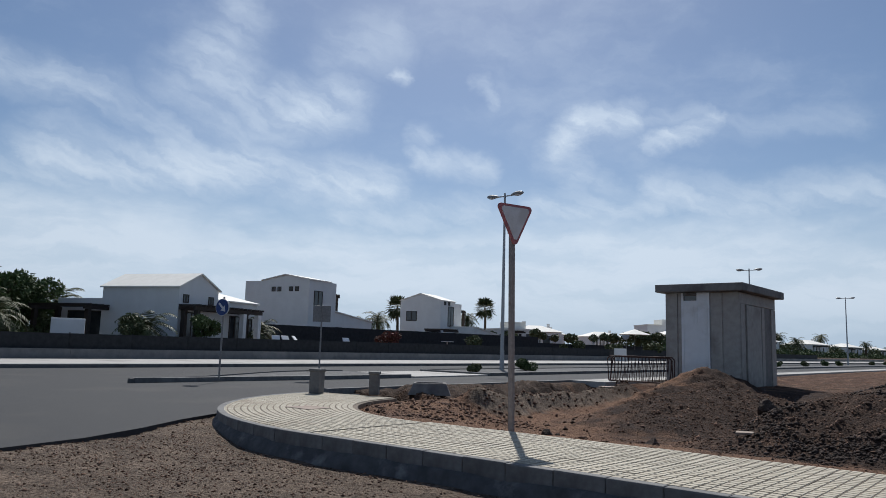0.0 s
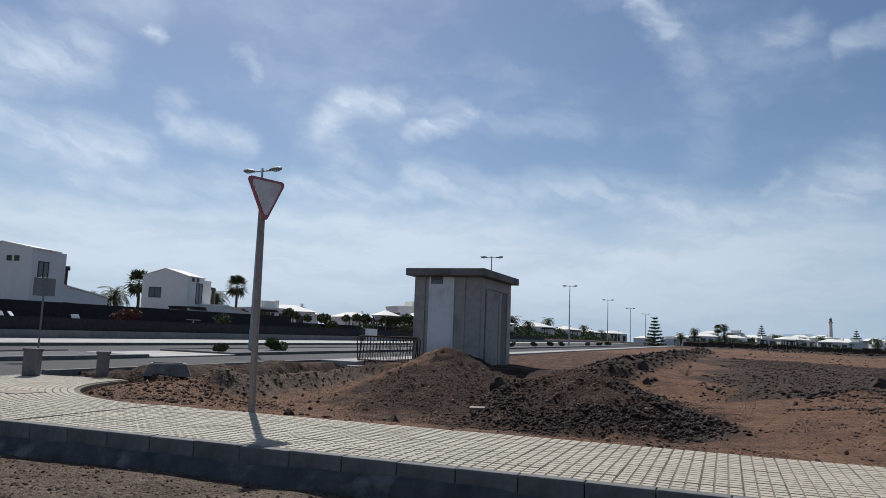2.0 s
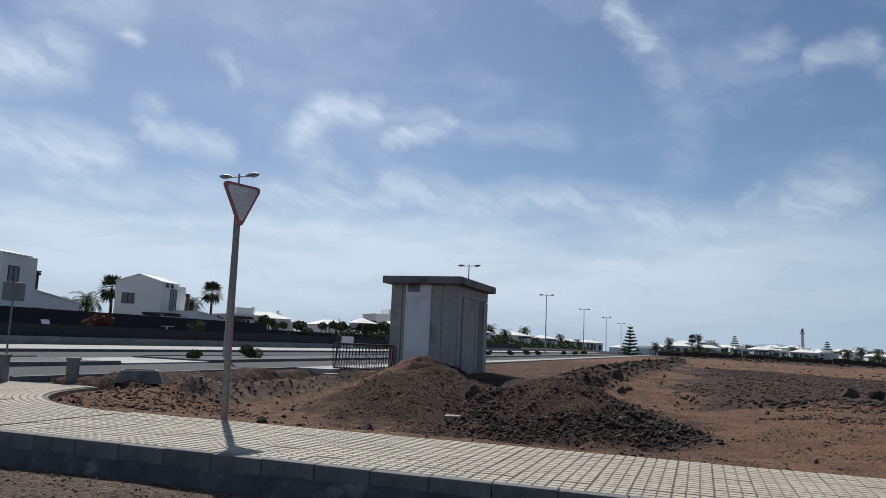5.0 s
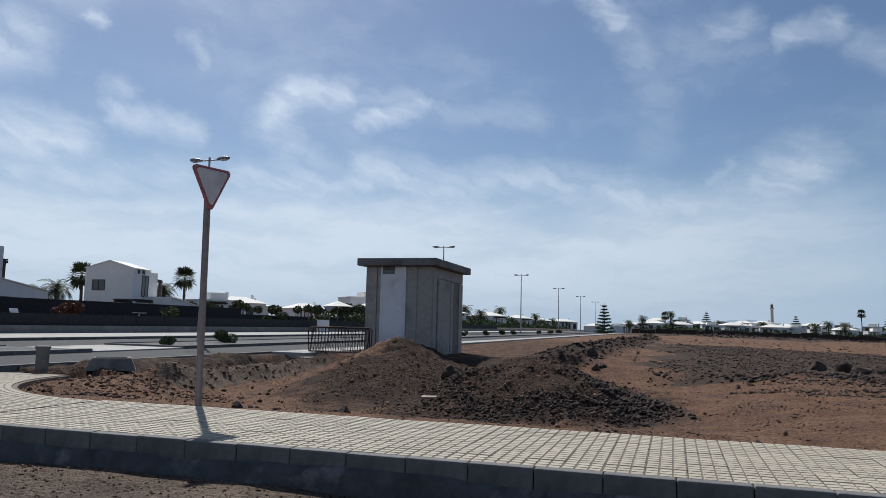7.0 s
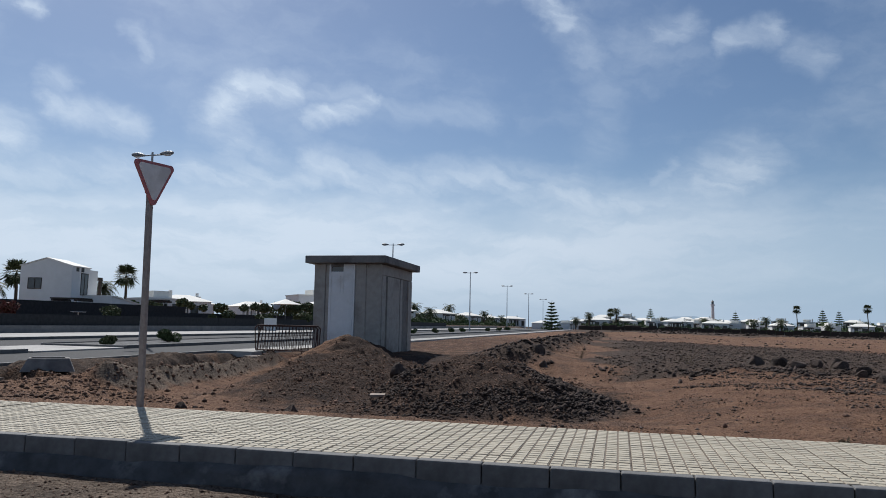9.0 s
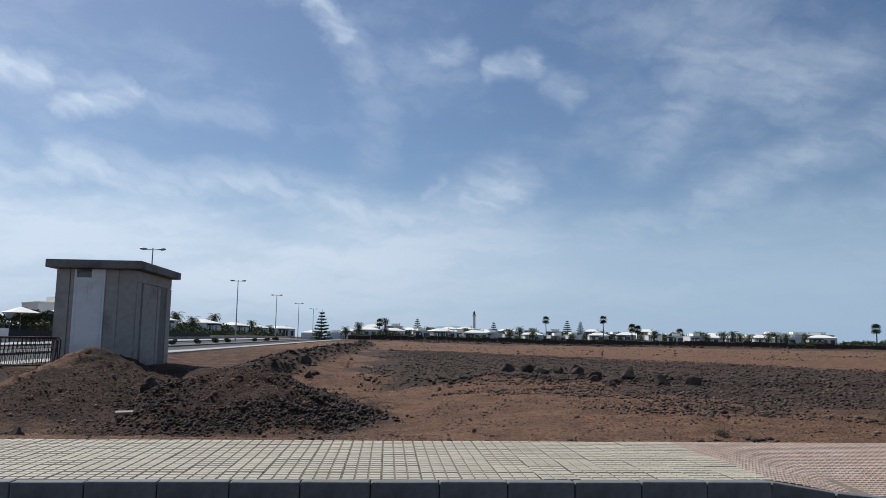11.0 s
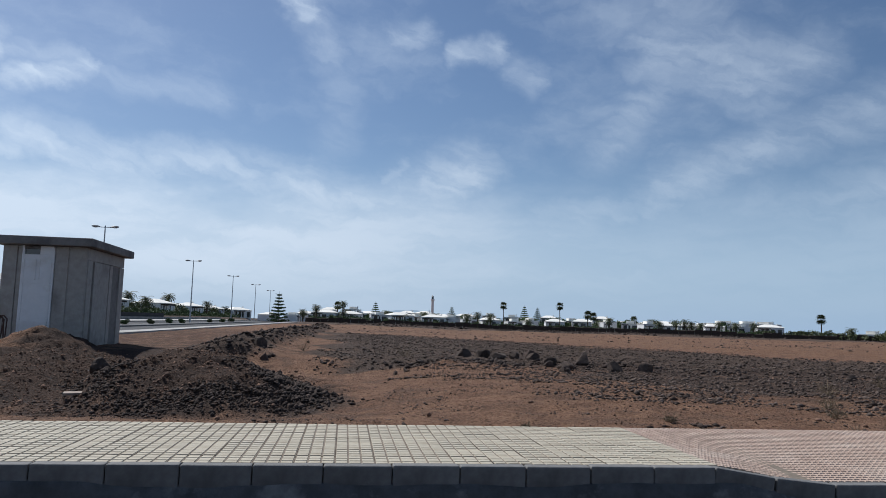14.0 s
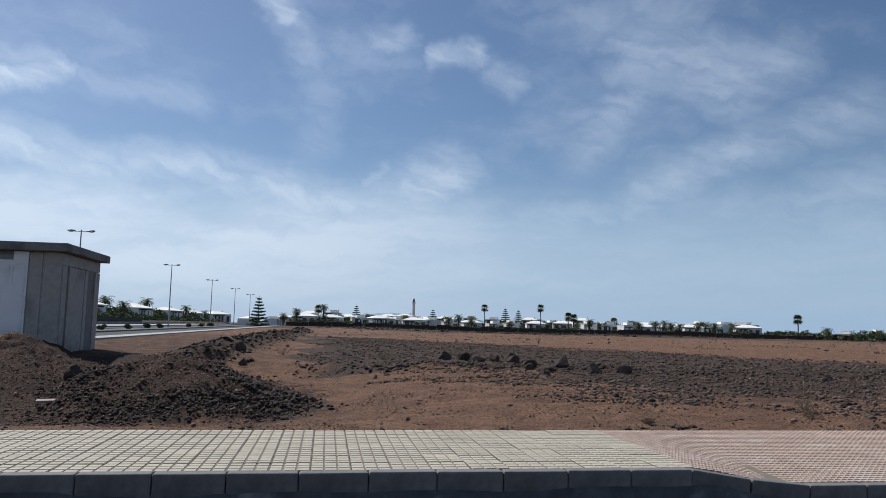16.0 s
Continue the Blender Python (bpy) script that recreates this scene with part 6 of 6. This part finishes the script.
def dry_shrub(x, y, h, seed):
    rs = random.Random(seed)
    e = thing("dry_shrub", "dry leafless twigs standing in the gravel", "shrub", pose(x, y, float(ground_z(x, y)) - 0.02), group="dry shrubs")
    b = bmesh.new()
    for k in range(16):
        a, t = rs.uniform(0, 6.28), rs.uniform(0.3, 1.1)
        p = Vector((0, 0, 0))
        for j in range(3):
            q = p + Vector((math.cos(a) * math.sin(t), math.sin(a) * math.sin(t), math.cos(t))) * h * rs.uniform(0.25, 0.42)
            tube(b, p, q, 0.006 - 0.0015 * j, 0.004 - 0.001 * j, 4)
            p, a, t = q, a + rs.uniform(-0.6, 0.6), t + rs.uniform(-0.3, 0.35)
    part("twig_clump", b, M_DRY, e)
    leaf_cloud("leaf_litter", [(0, 0, h * 0.3, h * 0.5)], 320, 0.012, M_DRY, e, seed, squash=0.5)["kind"] = "stuff"


for k, (x, y, h) in enumerate(((6.1, 8.1, 0.16), (6.9, 9.6, 0.26), (2.1, 8.1, 0.1), (2.1, 24.5, 0.6), (7.6, 10.8, 0.3), (9.5, 13.5, 0.4), (4.2, 9.0, 0.16), (12, 15.2, 0.4), (10.2, 31, 0.5), (-1.4, 28, 0.5))):
    dry_shrub(x, y, h, 300 + k)


def sun_lounger(x, y, yaw):
    z = float(ground_z(x, y))
    e = thing("sun_lounger", "white plastic sun lounger with a raised back on the terrace", "lounger", pose(x, y, z - 0.02, 0, 0, yaw) @ Matrix.Scale(0.85, 4), group="sun loungers")
    boxed("seat", (-0.3, -0.65, 0.30), (0.3, 0.65, 0.36), M_DOORWHITE, e, 0.015)
    part("backrest", box(bmesh.new(), (-0.3, 0, 0), (0.3, 0.7, 0.05), 0.015, Matrix.Translation((0, 0.65, 0.33)) @ Matrix.Rotation(radians(50), 4, "X")), M_DOORWHITE, e)
    for px in (-0.26, 0.26):
        for py in (-0.5, 0.55):
            boxed("leg", (px - 0.03, py - 0.03, 0), (px + 0.03, py + 0.03, 0.31), M_DOORWHITE, e)


for x, y, yaw in ((-38.2, 29.2, 60), (-38.6, 30.6, 80), (-38.8, 32.0, 120), (-39.2, 36.4, 70)):
    sun_lounger(x, y, yaw)


def garden_table(x, y):
    z = float(ground_z(x, y))
    e = thing("garden_table", "round white garden table on the terrace", "table", pose(x, y, z))
    b = bmesh.new()
    tube(b, (0, 0, 0.70), (0, 0, 0.74), 0.55, n=20)
    part("tabletop", b, M_DOORWHITE, e)
    b = bmesh.new()
    tube(b, (0, 0, 0), (0, 0, 0.7), 0.05, n=10)
    part("pedestal", b, M_DOORWHITE, e)
    b = bmesh.new()
    tube(b, (0, 0, 0), (0, 0, 0.04), 0.28, 0.22, n=16)
    part("foot", b, M_DOORWHITE, e)


garden_table(-41.0, 49.5)


def parasol(x, y):
    z = float(ground_z(x, y))
    e = thing("parasol", "open cream garden parasol behind the fence", "parasol", pose(x, y, z))
    b = bmesh.new()
    tube(b, (0, 0, 0), (0, 0, 2.75), 0.03, n=8)
    part("pole", b, M_STEEL, e)
    b = bmesh.new()
    tube(b, (0, 0, 2.15), (0, 0, 2.75), 1.9, 0.05, 8)
    part("canopy", b, M_ROOF, e, "cream cloth canopy")


parasol(-36.6, 77.0)


def satellite_dish(x, y, z):
    e = thing("satellite_dish", "grey satellite dish on a short mast", "dish", pose(x, y, z))
    b = bmesh.new()
    tube(b, (0, 0, 0), (0, 0, 1.75), 0.04, n=8)
    part("mast", b, M_STEEL, e)
    b = bmesh.new()
    bmesh.ops.create_uvsphere(b, u_segments=16, v_segments=10, radius=1, matrix=Matrix.Translation((0, -0.1, 2.0)) @ Matrix.Rotation(radians(70), 4, "X") @ Matrix.Diagonal((0.45, 0.45, 0.1, 1)))
    part("reflector", b, M_LAMP, e)


satellite_dish(-38.6, 79.0, float(ground_z(-38.6, 79.0)))
